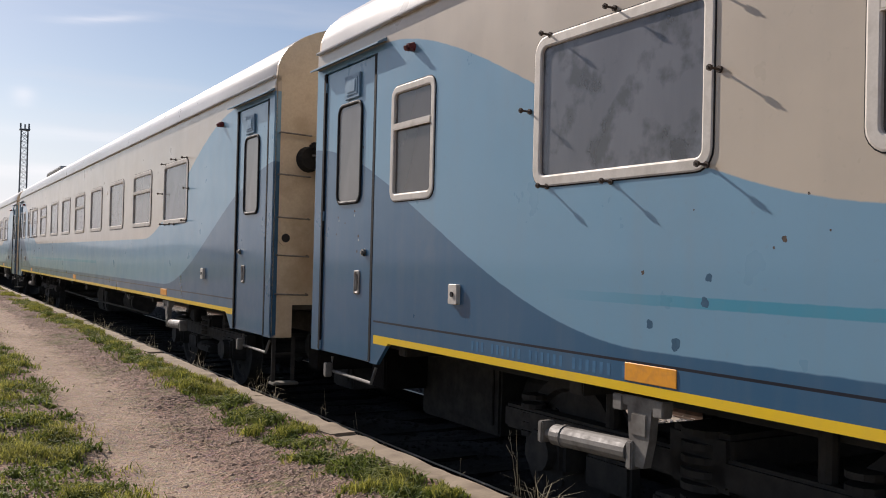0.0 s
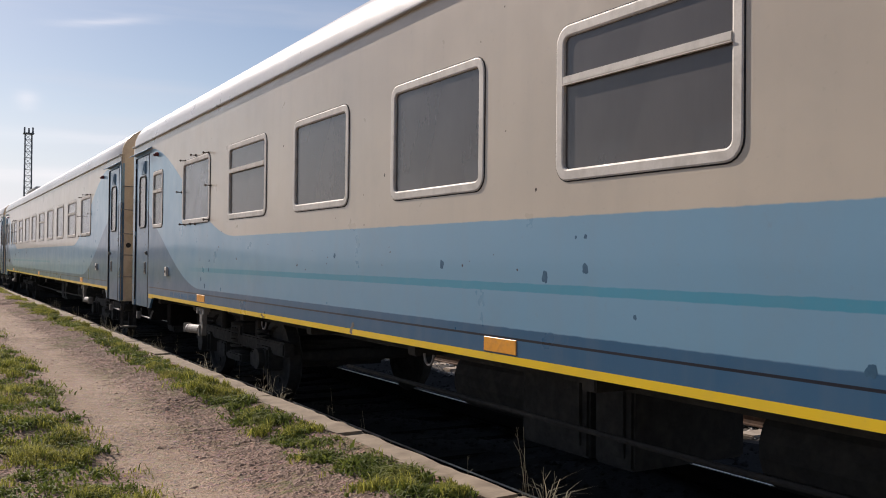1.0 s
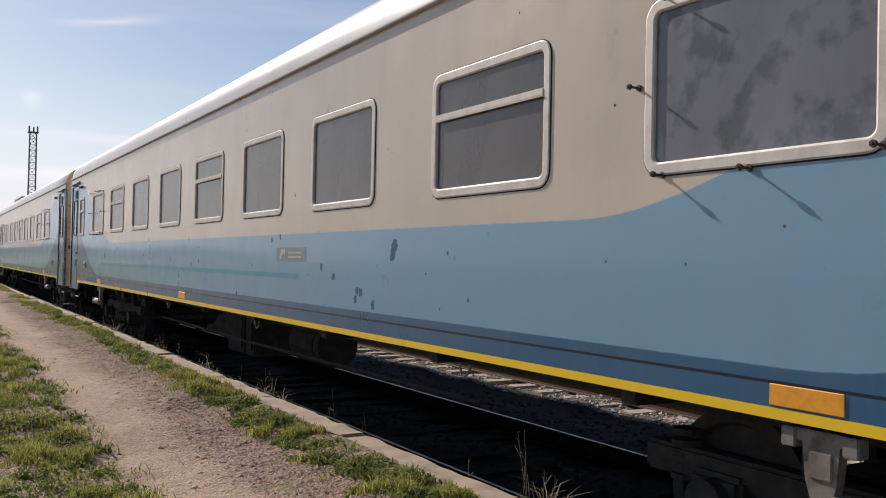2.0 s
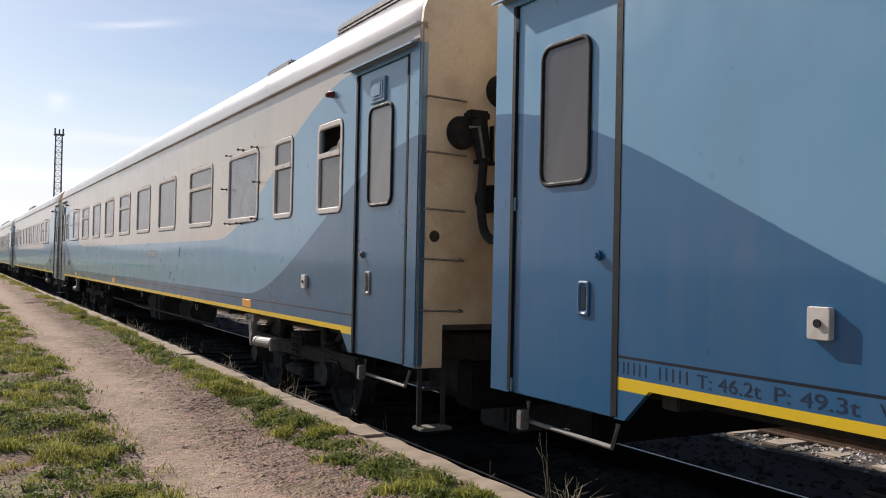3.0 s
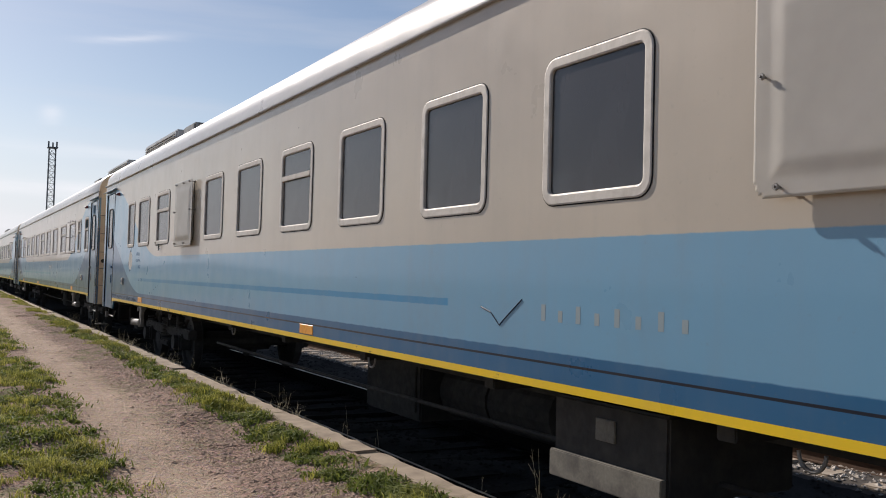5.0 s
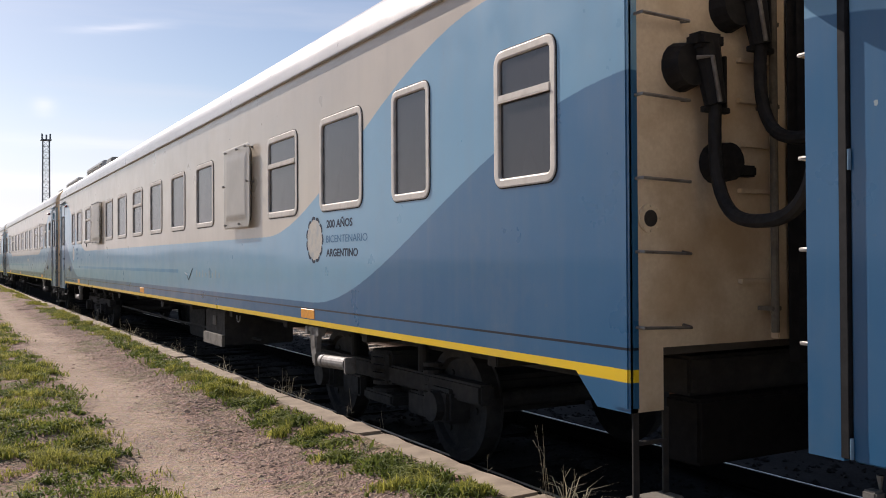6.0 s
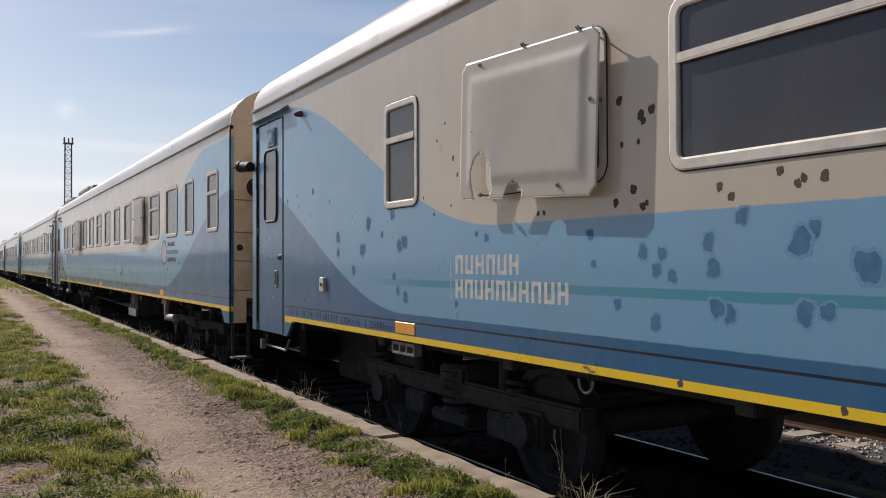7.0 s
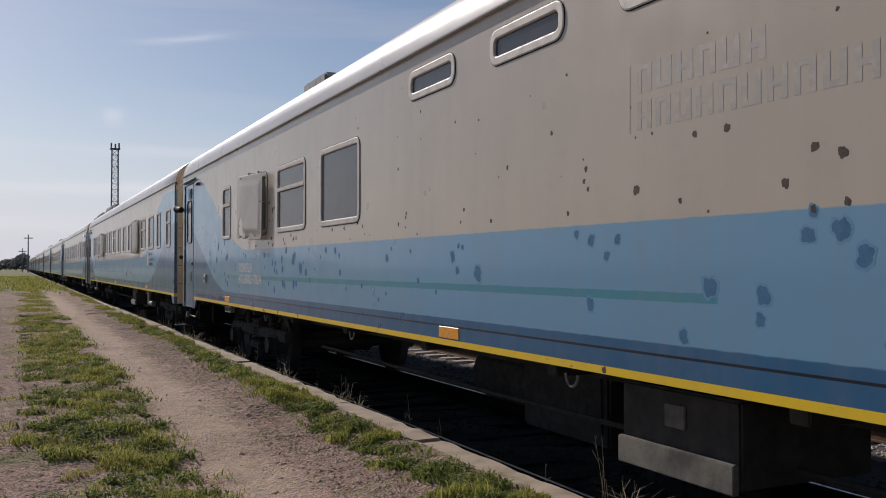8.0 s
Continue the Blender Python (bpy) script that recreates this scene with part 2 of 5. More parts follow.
FADED = livery("faded_coach_livery", (0.53, 0.455, 0.355), (0.148, 0.302, 0.425), (0.018, 0.09, 0.178), (0.05, 0.25, 0.36), grime=0.10)
FRESH = livery("bright_coach_livery", (0.525, 0.455, 0.36), (0.145, 0.325, 0.475), (0.008, 0.096, 0.215), (0.03, 0.22, 0.42), False)
BATTERED = livery("battered_coach_livery", (0.49, 0.425, 0.335), (0.135, 0.305, 0.46), (0.008, 0.092, 0.205), (0.045, 0.23, 0.31), True, 0.67, 0.12)
GROUND = ground_mat()
ROOF = worn("white_roof_paint", (0.47, 0.46, 0.44), (0.34, 0.33, 0.31), 0.3, 0.0, 1.3, 0.02, 40, 0.6, (1, 0.3, 1), 0.03)
BEIGE = worn("beige_end_paint", (0.68, 0.58, 0.43), (0.46, 0.35, 0.225), 0.5, 0.0, 2.5, 0.1, 50)
ALU = worn("dull_aluminium_frame", (0.60, 0.565, 0.51), (0.46, 0.43, 0.38), 0.6, 0.08, 9, 0.1, 80, 0.3)
STEEL = worn("bare_grey_steel", (0.30, 0.29, 0.27), (0.17, 0.15, 0.13), 0.45, 0.6, 9)
GALV = worn("pale_pipe_paint", (0.19, 0.18, 0.165), (0.09, 0.08, 0.07), 0.6, 0.0, 10)
BLACK = worn("underframe_grime", (0.028, 0.027, 0.026), (0.05, 0.045, 0.04), 0.8, 0.0, 7, 0.3, 40, 0.25)
DUSTY = worn("dusty_box_flange", (0.17, 0.155, 0.125), (0.05, 0.045, 0.04), 0.85, 0.0, 4)
RUBBER = worn("black_rubber", (0.014, 0.014, 0.015), (0.024, 0.024, 0.024), 0.65, 0.0, 12, 0.15, 60.0, 0.15)
INSIDE = worn("dim_interior_lining", (0.10, 0.095, 0.085), (0.06, 0.055, 0.05), 0.8, 0.0, 3)
ORANGE = worn("orange_marker_plate", (0.78, 0.33, 0.02), (0.62, 0.26, 0.03), 0.4, 0.0, 20)
PANE = pane_mat("dusty_pane", (0.098, 0.086, 0.078), 0.85)
DEEP_BLUE = worn("deep_blue_gloss", (0.018, 0.09, 0.19), (0.03, 0.11, 0.21), 0.4, 0.0, 9)
DARK_PANE = pane_mat("cleaner_pane", (0.038, 0.034, 0.037), 0.85)
# Pale stands for door curtains, and for painted sky sheen on coach_a's windows.
PALE_PANE = pane_mat("curtain_and_sheen_pane", (0.21, 0.195, 0.178), 0.85)
HAZED = pane_mat("hazed_pane", (0.19, 0.195, 0.215), 0.72, 0.6)
GUARD = guard_mat()
RUST = worn("brown_rust", (0.075, 0.05, 0.035), (0.03, 0.022, 0.018), 0.85, 0.0, 30, 0.4)
DARK_BLOT = worn("dark_blue_blot", (0.034, 0.09, 0.15), (0.05, 0.12, 0.19), 0.6, 0.0, 24, 0.1, 60.0, 0.15)
OVERSPRAY = worn("thin_blue_overspray", (0.118, 0.27, 0.415), (0.10, 0.24, 0.375), 0.55, 0.0, 20, 0.1, 60.0, 0.2)
PATCH = worn("touched_up_blue", (0.062, 0.165, 0.285), (0.045, 0.125, 0.225), 0.6, 0.0, 14, 0.1, 60.0, 0.15)
INK = worn("navy_lettering", (0.009, 0.022, 0.048), (0.02, 0.042, 0.075), 0.6, 0.0, 30, 0.1, 60.0, 0.2)
PALE_INK = worn("worn_pale_lettering", (0.56, 0.53, 0.46), (0.33, 0.39, 0.42), 0.5, 0.0, 22)
CREAM = worn("cream_lettering", (0.52, 0.48, 0.40), (0.36, 0.38, 0.38), 0.5, 0.0, 14)
GREY_INK = worn("faded_grey_lettering", (0.30, 0.285, 0.26), (0.40, 0.365, 0.31), 0.55, 0.0, 16)
STICKER = worn("faded_sticker_film", (0.22, 0.29, 0.32), (0.26, 0.30, 0.30), 0.5, 0.0, 9)
DULL_FILM = worn("weathered_sticker_film", (0.15, 0.205, 0.235), (0.19, 0.225, 0.23), 0.5, 0.0, 9)
RED_LENS = worn("dull_red_lens", (0.17, 0.022, 0.018), (0.09, 0.02, 0.018), 0.35, 0.0, 12)
KERB = worn("sandy_concrete_kerb", (0.32, 0.262, 0.195), (0.215, 0.172, 0.128), 0.9, 0.0, 5, 0.6, 45, 0.2)
RAIL = worn("rusty_rail_side", (0.12, 0.07, 0.045), (0.07, 0.045, 0.03), 0.7, 0.3, 9)
SHINE = worn("polished_rail_head", (0.62, 0.60, 0.57), (0.5, 0.48, 0.45), 0.4, 1.0, 12, 0.03)
SLEEPER = worn("pale_sleeper", (0.40, 0.34, 0.27), (0.26, 0.21, 0.165), 0.9, 0.0, 8, 0.5, 40, 0.2)
BALLAST = worn("weathered_ballast", (0.085, 0.075, 0.065), (0.05, 0.044, 0.038), 0.9, 0.0, 20, 0.6, 60, 0.2)
# Stones paled to put the sunlit strip's brightness into their colour.
LIT_STONE = worn("sunlit_ballast_stone", (0.52, 0.48, 0.43), (0.27, 0.235, 0.20), 0.9, 0.0, 20, 0.6, 60, 0.2)
# Shade under the train put into the colours of ballast, rails, sleepers and headstocks.
SHADED_BALLAST = worn("shade_darkened_ballast", (0.027, 0.026, 0.0255), (0.02, 0.019, 0.0185), 0.9, 0.0, 20, 0.3, 60, 0.05)
SHADE_BLACK = worn("under_train_shade_black", (0.018, 0.016, 0.015), (0.012, 0.011, 0.0105), 0.9, 0.0, 12, 0.3, 50, 0.05)
STONE = worn("path_pebble", (0.34, 0.24, 0.18), (0.19, 0.13, 0.10), 0.9, 0.0, 16, 0.4, 60, 0.2)
GRASS = leaf_mat("grass_blades", (0.065, 0.088, 0.014), (0.50, 0.48, 0.10), (0.47, 0.39, 0.17))
HERB = leaf_mat("broad_weed_leaves", (0.065, 0.095, 0.018), (0.20, 0.235, 0.05), (0.28, 0.25, 0.09))
DRY = leaf_mat("dry_weed_stalks", (0.30, 0.27, 0.19), (0.42, 0.38, 0.28), (0.42, 0.37, 0.26))
# Leaf colour lightened and greyed to imitate haze over the distance.
TREE = leaf_mat("haze_grey_leaves", (0.15, 0.17, 0.165), (0.19, 0.21, 0.20), (0.20, 0.21, 0.20))
MAST = worn("galvanised_lattice", (0.20, 0.21, 0.22), (0.14, 0.15, 0.16), 0.55, 0.5, 3)

# ---- mesh helpers ----


def mesh_of(name, bm, mat, smooth=False):
    me = bpy.data.meshes.new(name)
    bm.normal_update()
    bm.to_mesh(me)
    bm.free()
    me.materials.append(mat)
    if smooth:
        for p in me.polygons:
            p.use_smooth = True
    return me


def part(name, bm, mat, parent=None, label="", at=None, smooth=False):
    me = bm if isinstance(bm, bpy.types.Mesh) else mesh_of(name, bm, mat, smooth)
    ob = new(name, me)
    if parent is not None:
        ob.parent = parent
    if at is not None:
        ob.matrix_basis = at
    if label:
        ob["label"] = label
    return ob


def box(bm, x0, x1, y0, y1, z0, z1, bevel=0.0):
    m = Matrix.LocRotScale(((x0 + x1) / 2, (y0 + y1) / 2, (z0 + z1) / 2), None, (abs(x1 - x0), abs(y1 - y0), abs(z1 - z0)))
    made = bmesh.ops.create_cube(bm, size=1, matrix=m)["verts"]
    if bevel:
        edges = list({e for v in made for e in v.link_edges})
        bmesh.ops.bevel(bm, geom=edges, offset=bevel, segments=2, affect="EDGES")
    return made


def rod(bm, a, b, r, r2=None, n=10):
    a, b = Vector(a), Vector(b)
    d = b - a
    m = Matrix.Translation((a + b) / 2) @ d.to_track_quat("Z", "Y").to_matrix().to_4x4()
    bmesh.ops.create_cone(bm, cap_ends=True, segments=n, radius1=r, radius2=r if r2 is None else r2, depth=d.length, matrix=m)


def tube(bm, pts, r, n=8):
    """A round bar along points."""
    pts = [Vector(p) for p in pts]
    rings = []
    for i, p in enumerate(pts):
        d = (pts[min(i + 1, len(pts) - 1)] - pts[max(i - 1, 0)]).normalized()
        q = d.to_track_quat("Z", "Y")
        rings.append([bm.verts.new(p + q @ Vector((r * math.cos(a), r * math.sin(a), 0))) for a in (2 * math.pi * k / n for k in range(n))])
    for a, b in zip(rings, rings[1:]):
        for k in range(n):
            bm.faces.new((a[k], a[(k + 1) % n], b[(k + 1) % n], b[k]))
    bm.faces.new(list(reversed(rings[0])))
    bm.faces.new(rings[-1])


def round_rect(w, h, r, n=5):
    """Points (u, z) of a rectangle with round corners about its middle."""
    out = []
    for cx, cz, a0 in ((w / 2 - r, h / 2 - r, 0), (-w / 2 + r, h / 2 - r, 90), (-w / 2 + r, -h / 2 + r, 180), (w / 2 - r, -h / 2 + r, 270)):
        for k in range(n + 1):
            a = radians(a0 + 90 * k / n)
            out.append((cx + r * math.cos(a), cz + r * math.sin(a)))
    return out


def loops(bm, rings, close=False):
    """Skin between rings of equal length; points are (x, u, z)."""
    vs = [[bm.verts.new((x, -u, z)) for x, u, z in ring] for ring in rings]
    n = len(vs[0])
    for a, b in zip(vs, vs[1:]):
        for k in range(n):
            bm.faces.new((a[k], a[(k + 1) % n], b[(k + 1) % n], b[k]))
    if close:
        bm.faces.new(vs[-1])
    return vs


def ring_frame(w, h, r, width, proud=0.010, back=0.016):
    """A pressed window frame, outer size w x h; -x is outwards."""
    bm = bmesh.new()
    o, m = round_rect(w, h, r), round_rect(w - 0.016, h - 0.016, r - 0.006)
    i0 = round_rect(w - 2 * width + 0.02, h - 2 * width + 0.02, max(r - width + 0.012, 0.03))
    i1 = round_rect(w - 2 * width, h - 2 * width, max(r - width, 0.025))
    loops(bm, [[(0.002, *p) for p in o], [(-proud * 0.7, *p) for p in o], [(-proud, *p) for p in m], [(-proud, *p) for p in i0],
               [(-proud * 0.5, *p) for p in i1], [(back, *p) for p in i1]])
    return bm


def plate(w, h, r, depth, n=5):
    """A flat sheet with round corners and some thickness, front at x = 0."""
    bm = bmesh.new()
    o = round_rect(w, h, r, n)
    s = round_rect(w - 0.006, h - 0.006, max(r - 0.003, 0.001), n)
    vs = loops(bm, [[(depth, *p) for p in o], [(0.003, *p) for p in o], [(0, *p) for p in s]], True)
    bm.faces.new(list(reversed(vs[0])))
    return bm


CACHE = {}


def cached(key, make, mat, smooth=False):
    if key not in CACHE:
        CACHE[key] = mesh_of(key[0], make(), mat, smooth)
    return CACHE[key]


def holed_wall(u0, u1, z0, z1, x_out, x_in, holes):
    """A wall between two planes, with oblong holes through it."""
    us = sorted({u0, u1, *(h[0] for h in holes), *(h[1] for h in holes)})
    zs = sorted({z0, z1, *(h[2] for h in holes), *(h[3] for h in holes)})
    bm = bmesh.new()

    def solid(i, k):
        if not (0 <= i < len(us) - 1 and 0 <= k < len(zs) - 1):
            return False
        u, z = (us[i] + us[i + 1]) / 2, (zs[k] + zs[k + 1]) / 2
        return not any(a < u < b and c < z < d for a, b, c, d in holes)

    def quad(*p):
        bm.faces.new([bm.verts.new((x, -u, z)) for x, u, z in p])

    for i in range(len(us) - 1):
        for k in range(len(zs) - 1):
            if not solid(i, k):
                continue
            a, b, c, d = us[i], us[i + 1], zs[k], zs[k + 1]
            quad((x_out, a, c), (x_out, b, c), (x_out, b, d), (x_out, a, d))
            quad((x_in, a, d), (x_in, b, d), (x_in, b, c), (x_in, a, c))
            if not solid(i - 1, k):
                quad((x_out, a, c), (x_out, a, d), (x_in, a, d), (x_in, a, c))
            if not solid(i + 1, k):
                quad((x_out, b, d), (x_out, b, c), (x_in, b, c), (x_in, b, d))
            if not solid(i, k - 1):
                quad((x_out, b, c), (x_out, a, c), (x_in, a, c), (x_in, b, c))
            if not solid(i, k + 1):
                quad((x_out, a, d), (x_out, b, d), (x_in, b, d), (x_in, a, d))
    bmesh.ops.remove_doubles(bm, verts=bm.verts, dist=0.0005)
    bmesh.ops.recalc_face_normals(bm, faces=bm.faces)
    return bm


# ---- the coaches ----
HALF, EAVE, SILL, HEAD, FOOT, EDGE = 1.55, 3.42, 2.063, 2.904, 0.85, 1.021
TRACK_X, RAIL_Z, PITCH = 4.55, -0.36, 26.0


def section(grow=0.0):
    """The roof's arch from one eave to the other, as (x, z)."""
    out = []
    for k in range(25):
        a = math.pi * k / 24
        c, s = math.cos(a), math.sin(a)
        out.append((-(HALF + grow) * math.copysign(abs(c) ** 0.87, c), EAVE + 0.655 * max(s, 0.0) ** 0.87 + grow))
    return out


def add_window(coach, u0, u1, z0, z1, kind, glass=None):
    w, h = u1 - u0, z1 - z0
    fw = 0.062 if w > 0.8 else 0.055
    r = 0.10 if w > 0.8 else 0.085
    at = Matrix.Translation((-HALF, -(u0 + u1) / 2, (z0 + z1) / 2))
    key = (round(w, 2), round(h, 2))
    glass = glass or PANE
    frame_mesh = cached(("window_frame", *key), lambda: ring_frame(w, h, r, fw), ALU)
    win = part("window", frame_mesh, None, coach, at=at)
    gasket = cached(("gasket", *key), lambda: ring_frame(w + 0.014, h + 0.014, r + 0.007, 0.016, 0.004, 0.001), RUBBER)
    part("gasket", gasket, None, win, "black rubber gasket")
    iw, ih = w - 2 * fw + 0.01, h - 2 * fw + 0.01
    if kind in ("split", "open"):
        top = 0.33 * ih
        bar = cached(("mid_bar", key[0]), lambda: bar_mesh(iw), ALU)
        part("crossbar", bar, None, win, at=Matrix.Translation((0, 0, ih / 2 - top)))
        if kind == "split":
            up = cached(("upper_pane", *key, glass.name), lambda: plate(iw, top, 0.02, 0.006), glass)
            part("upper_pane", up, None, win, at=Matrix.Translation((0.008, 0, ih / 2 - top / 2)))
        else:
            bl = cached(("torn_blind", *key), lambda: blind_mesh(iw, top), CREAM)
            part("torn_blind", bl, None, win, "pale torn blind in the open upper light", at=Matrix.Translation((0.03, 0, ih / 2 - top)))
        lo = cached(("lower_pane", *key, glass.name), lambda: plate(iw, ih - top, 0.03, 0.006), glass)
        part("lower_pane", lo, None, win, at=Matrix.Translation((0.011, 0, -top / 2)))
    else:
        mat = HAZED if kind == "bolted" else glass
        pane = cached(("pane", *key, mat.name), lambda: plate(iw, ih, max(r - fw, 0.03), 0.006), mat)
        part("pane", pane, None, win, at=Matrix.Translation((0.009, 0, 0)))
    if kind == "bolted":
        for du, dz in ((-0.42, 0.5), (0.0, 0.53), (0.46, 0.5), (-0.56, 0.02), (0.55, 0.02), (-0.42, -0.5), (0.0, -0.51), (0.5, -0.47)):
            st = cached(("stud", False), stud_mesh, RUST)
            part("stud", st, None, win, at=Matrix.Translation((0, -du * w / 1.05, dz * h)))
    if kind == "guard":
        g = cached(("guard", *key), lambda: guard_mesh(w + 0.10, h + 0.095), GUARD, True)
        part("guard_sheet", g, None, win, "clouded plastic sheet bolted off the window", at=Matrix.Translation((-0.062, -0.08, -0.02)))
        for du, dz in ((-0.30, 0.485), (0.16, 0.485), (0.50, 0.485), (-0.30, -0.53), (0.26, -0.53), (-0.38, 0.02), (0.56, 0.02)):
            part("stud", cached(("stud", True), lambda: stud_mesh(0.10), STEEL), None, win, at=Matrix.Translation((0, -du, dz * h)))
    if kind == "broken":
        g = cached(("broken_guard", *key), lambda: guard_mesh(w + 0.23, h + 0.06, True), GUARD, True)
        part("guard_sheet", g, None, win, "clouded plastic sheet broken away at one corner", at=pose(-0.084, 0.085, -0.02, 2.6, 0, 0))
        for du, dz in ((-0.42, 0.5), (0.0, 0.53), (0.46, 0.5), (-0.5, 0.0), (0.55, 0.02), (-0.42, -0.5), (0.3, -0.5)):
            part("stud", cached(("stud", True), lambda: stud_mesh(0.10), STEEL), None, win, at=Matrix.Translation((0, -(du - 0.06) * w / 1.05, dz * h)))
    return win


def bar_mesh(w):
    bm = bmesh.new()
    box(bm, -0.014, 0.03, -w / 2, w / 2, -0.022, 0.022, 0.005)
    box(bm, -0.018, 0.0, -w / 2, w / 2, -0.028, -0.022)
    return bm


def blind_mesh(w, h):
    bm = bmesh.new()
    prev = None
    for k in range(9):
        u = -w / 2 + w * k / 8
        top = h * (0.08 + 0.5 * (k / 8) ** 1.5 + 0.05 * math.sin(k * 2.1))
        x = 0.012 * math.sin(k * 1.7)
        now = (bm.verts.new((x, -u, 0)), bm.verts.new((x, -u, top)))
        if prev:
            bm.faces.new((prev[0], now[0], now[1], prev[1]))
        prev = now
    bmesh.ops.solidify(bm, geom=bm.faces[:], thickness=0.004)
    return bm


def stud_mesh(reach=0.082):
    bm = bmesh.new()
    rod(bm, (0.01, 0, 0), (-reach, 0, 0), 0.006, n=6)
    rod(bm, (-reach + 0.022, 0, 0), (-reach + 0.008, 0, 0), 0.015, n=6)
    rod(bm, (0.0, 0, 0), (-0.012, 0, 0), 0.016, n=8)
    return bm


def guard_mesh(w, h, broken=False):
    """A thin sheet with a softly raised middle; its lower edge may be broken out."""
    bm = bmesh.new()
    nu, nz = 84, 60

    def swell(a, b):
        e = min((0.5 - abs(a / nu - 0.5)) * w, (0.5 - abs(b / nz - 0.5)) * h * 1.05)
        q = max(0.0, min(1.0, (e - 0.07) / 0.10))
        return -0.012 * q * q * (3 - 2 * q)

    grid = [[bm.verts.new((swell(a, b), -(a / nu - 0.5) * w, (b / nz - 0.5) * h)) for b in range(nz + 1)] for a in range(nu + 1)]
    for a in range(nu):
        for b in range(nz):
            u, z = ((a + 0.5) / nu - 0.5) * w, ((b + 0.5) / nz - 0.5) * h
            if math.hypot(max(abs(u) - w / 2 + 0.09, 0), max(abs(z) - h / 2 + 0.09, 0)) > 0.09:
                continue
            if broken and (math.hypot(u + 0.30 * w, (z + 0.36 * h) * 0.8) < 0.12 + 0.02 * math.sin(9 * u) or math.hypot(u + 0.05 * w, z + 0.5 * h) < 0.10):
                continue
            bm.faces.new((grid[a][b], grid[a + 1][b], grid[a + 1][b + 1], grid[a][b + 1]))
    bmesh.ops.delete(bm, geom=[v for v in bm.verts if not v.link_faces], context="VERTS")
    bmesh.ops.solidify(bm, geom=bm.faces[:], thickness=0.004)
    return bm


def add_door(coach, u0, flip, paint):
    """A plug door 1.0 m wide in its opening, from u0; flip: hinges on the other side."""
    s = -1 if flip else 1
    mid = u0 + 0.5
    door = part("door", leaf_mesh(mid, 3.215 - FOOT, paint), None, coach, "blue steel coach door with a tall rounded window")
    base = Matrix.Translation((-HALF + 0.014, -mid, 0))
    part("door_window", cached(("door_window", 0), lambda: ring_frame(0.47, 0.83, 0.09, 0.028, 0.016, 0.02), RUBBER), None, door,
               at=base @ Matrix.Translation((0, -0.02 * s, 2.495)))
    if paint is not FRESH:
        part("vent_box", cached(("vent_box", 0), vent_mesh, LIVERY_TRIM), None, door, at=base @ Matrix.Translation((0, -0.07 * s, 3.03)))
    fresh = paint is FRESH
    handle = part("handle", cached(("handle", fresh), handle_mesh, DEEP_BLUE if fresh else STEEL), None, door, "recessed handle frame", at=base @ Matrix.Translation((0, -0.22 * s, 1.455)))
    part("handle_slot", cached(("handle_slot", 0), slot_mesh, RUBBER), None, handle)
    for a, b in ((0.972, 1.026 if fresh else 1.012), (-0.012, 0.026)):
        a, b = (1.0 - b, 1.0 - a) if flip else (a, b)
        bm = bmesh.new()
        box(bm, -HALF - 0.003, -HALF + 0.04, -u0 - b, -u0 - a, FOOT + 0.01, 3.22, 0.003)
        part("edge_seal", bm, RUBBER, coach, "black rubber door seal")
    part("lock", cached(("lock", fresh), lock_mesh, DEEP_BLUE if fresh else STEEL), None, door, at=base @ Matrix.Translation((0, -0.34 * s, 1.69)))
    part("door_pane", cached(("door_pane", paint is FADED), lambda: plate(0.43, 0.79, 0.07, 0.004), PALE_PANE if paint is FADED else PANE), None, door, at=base @ Matrix.Translation((-0.003, -0.02 * s, 2.495)))
    for z in (0.9, 2.0, 3.1):
        part("hinge", cached(("hinge", 0), hinge_mesh, LIVERY_TRIM), None, door, at=base @ Matrix.Translation((0, 0.47 * s, z)))
    part("drip_rail", cached(("drip_rail", 0), drip_mesh, LIVERY_TRIM), None, coach, at=Matrix.Translation((-HALF, -mid, 3.255)))
    # seals beside the leaf
    for e, w in ((-0.5 * s, 0.012), (0.5 * s, 0.021)):
        bm = bmesh.new()
        box(bm, -HALF + 0.03, -HALF + 0.05, -mid - e - w - 0.02, -mid - e + w + 0.02, FOOT + 0.01, 3.22)
        part("door_seal", bm, RUBBER, coach)
    bm = bmesh.new()
    tube(bm, [(-HALF + 0.1, -mid + 0.42, FOOT - 0.05), (-HALF + 0.1, -mid + 0.42, FOOT - 0.17), (-HALF + 0.06, -mid - 0.42, FOOT - 0.17), (-HALF + 0.1, -mid - 0.42, FOOT - 0.05)], 0.014)
    box(bm, -HALF + 0.03, -HALF + 0.09, -mid + 0.39, -mid + 0.45, FOOT - 0.22, FOOT - 0.10, 0.008)
    part("step_bar", bm, GALV, coach, "worn pale steel step bar")


def leaf_mesh(mid, h, paint):
    bm = bmesh.new()
    zc = FOOT + h / 2
    o, i = round_rect(0.945, h, 0.02, 3), round_rect(0.933, h - 0.012, 0.015, 3)
    rings = [[(-HALF + x, mid + a, zc + b) for a, b in ring] for x, ring in ((0.06, o), (0.02, o), (0.014, i))]
    loops(bm, rings, True)
    return mesh_of("door", bm, paint)


def vent_mesh():
    bm = bmesh.new()
    box(bm, -0.02, 0.0, -0.14, 0.14, -0.10, 0.10, 0.006)
    box(bm, -0.026, -0.018, -0.105, 0.105, -0.07, 0.07, 0.004)
    box(bm, -0.031, -0.025, -0.075, 0.075, -0.05, 0.05, 0.004)
    return bm


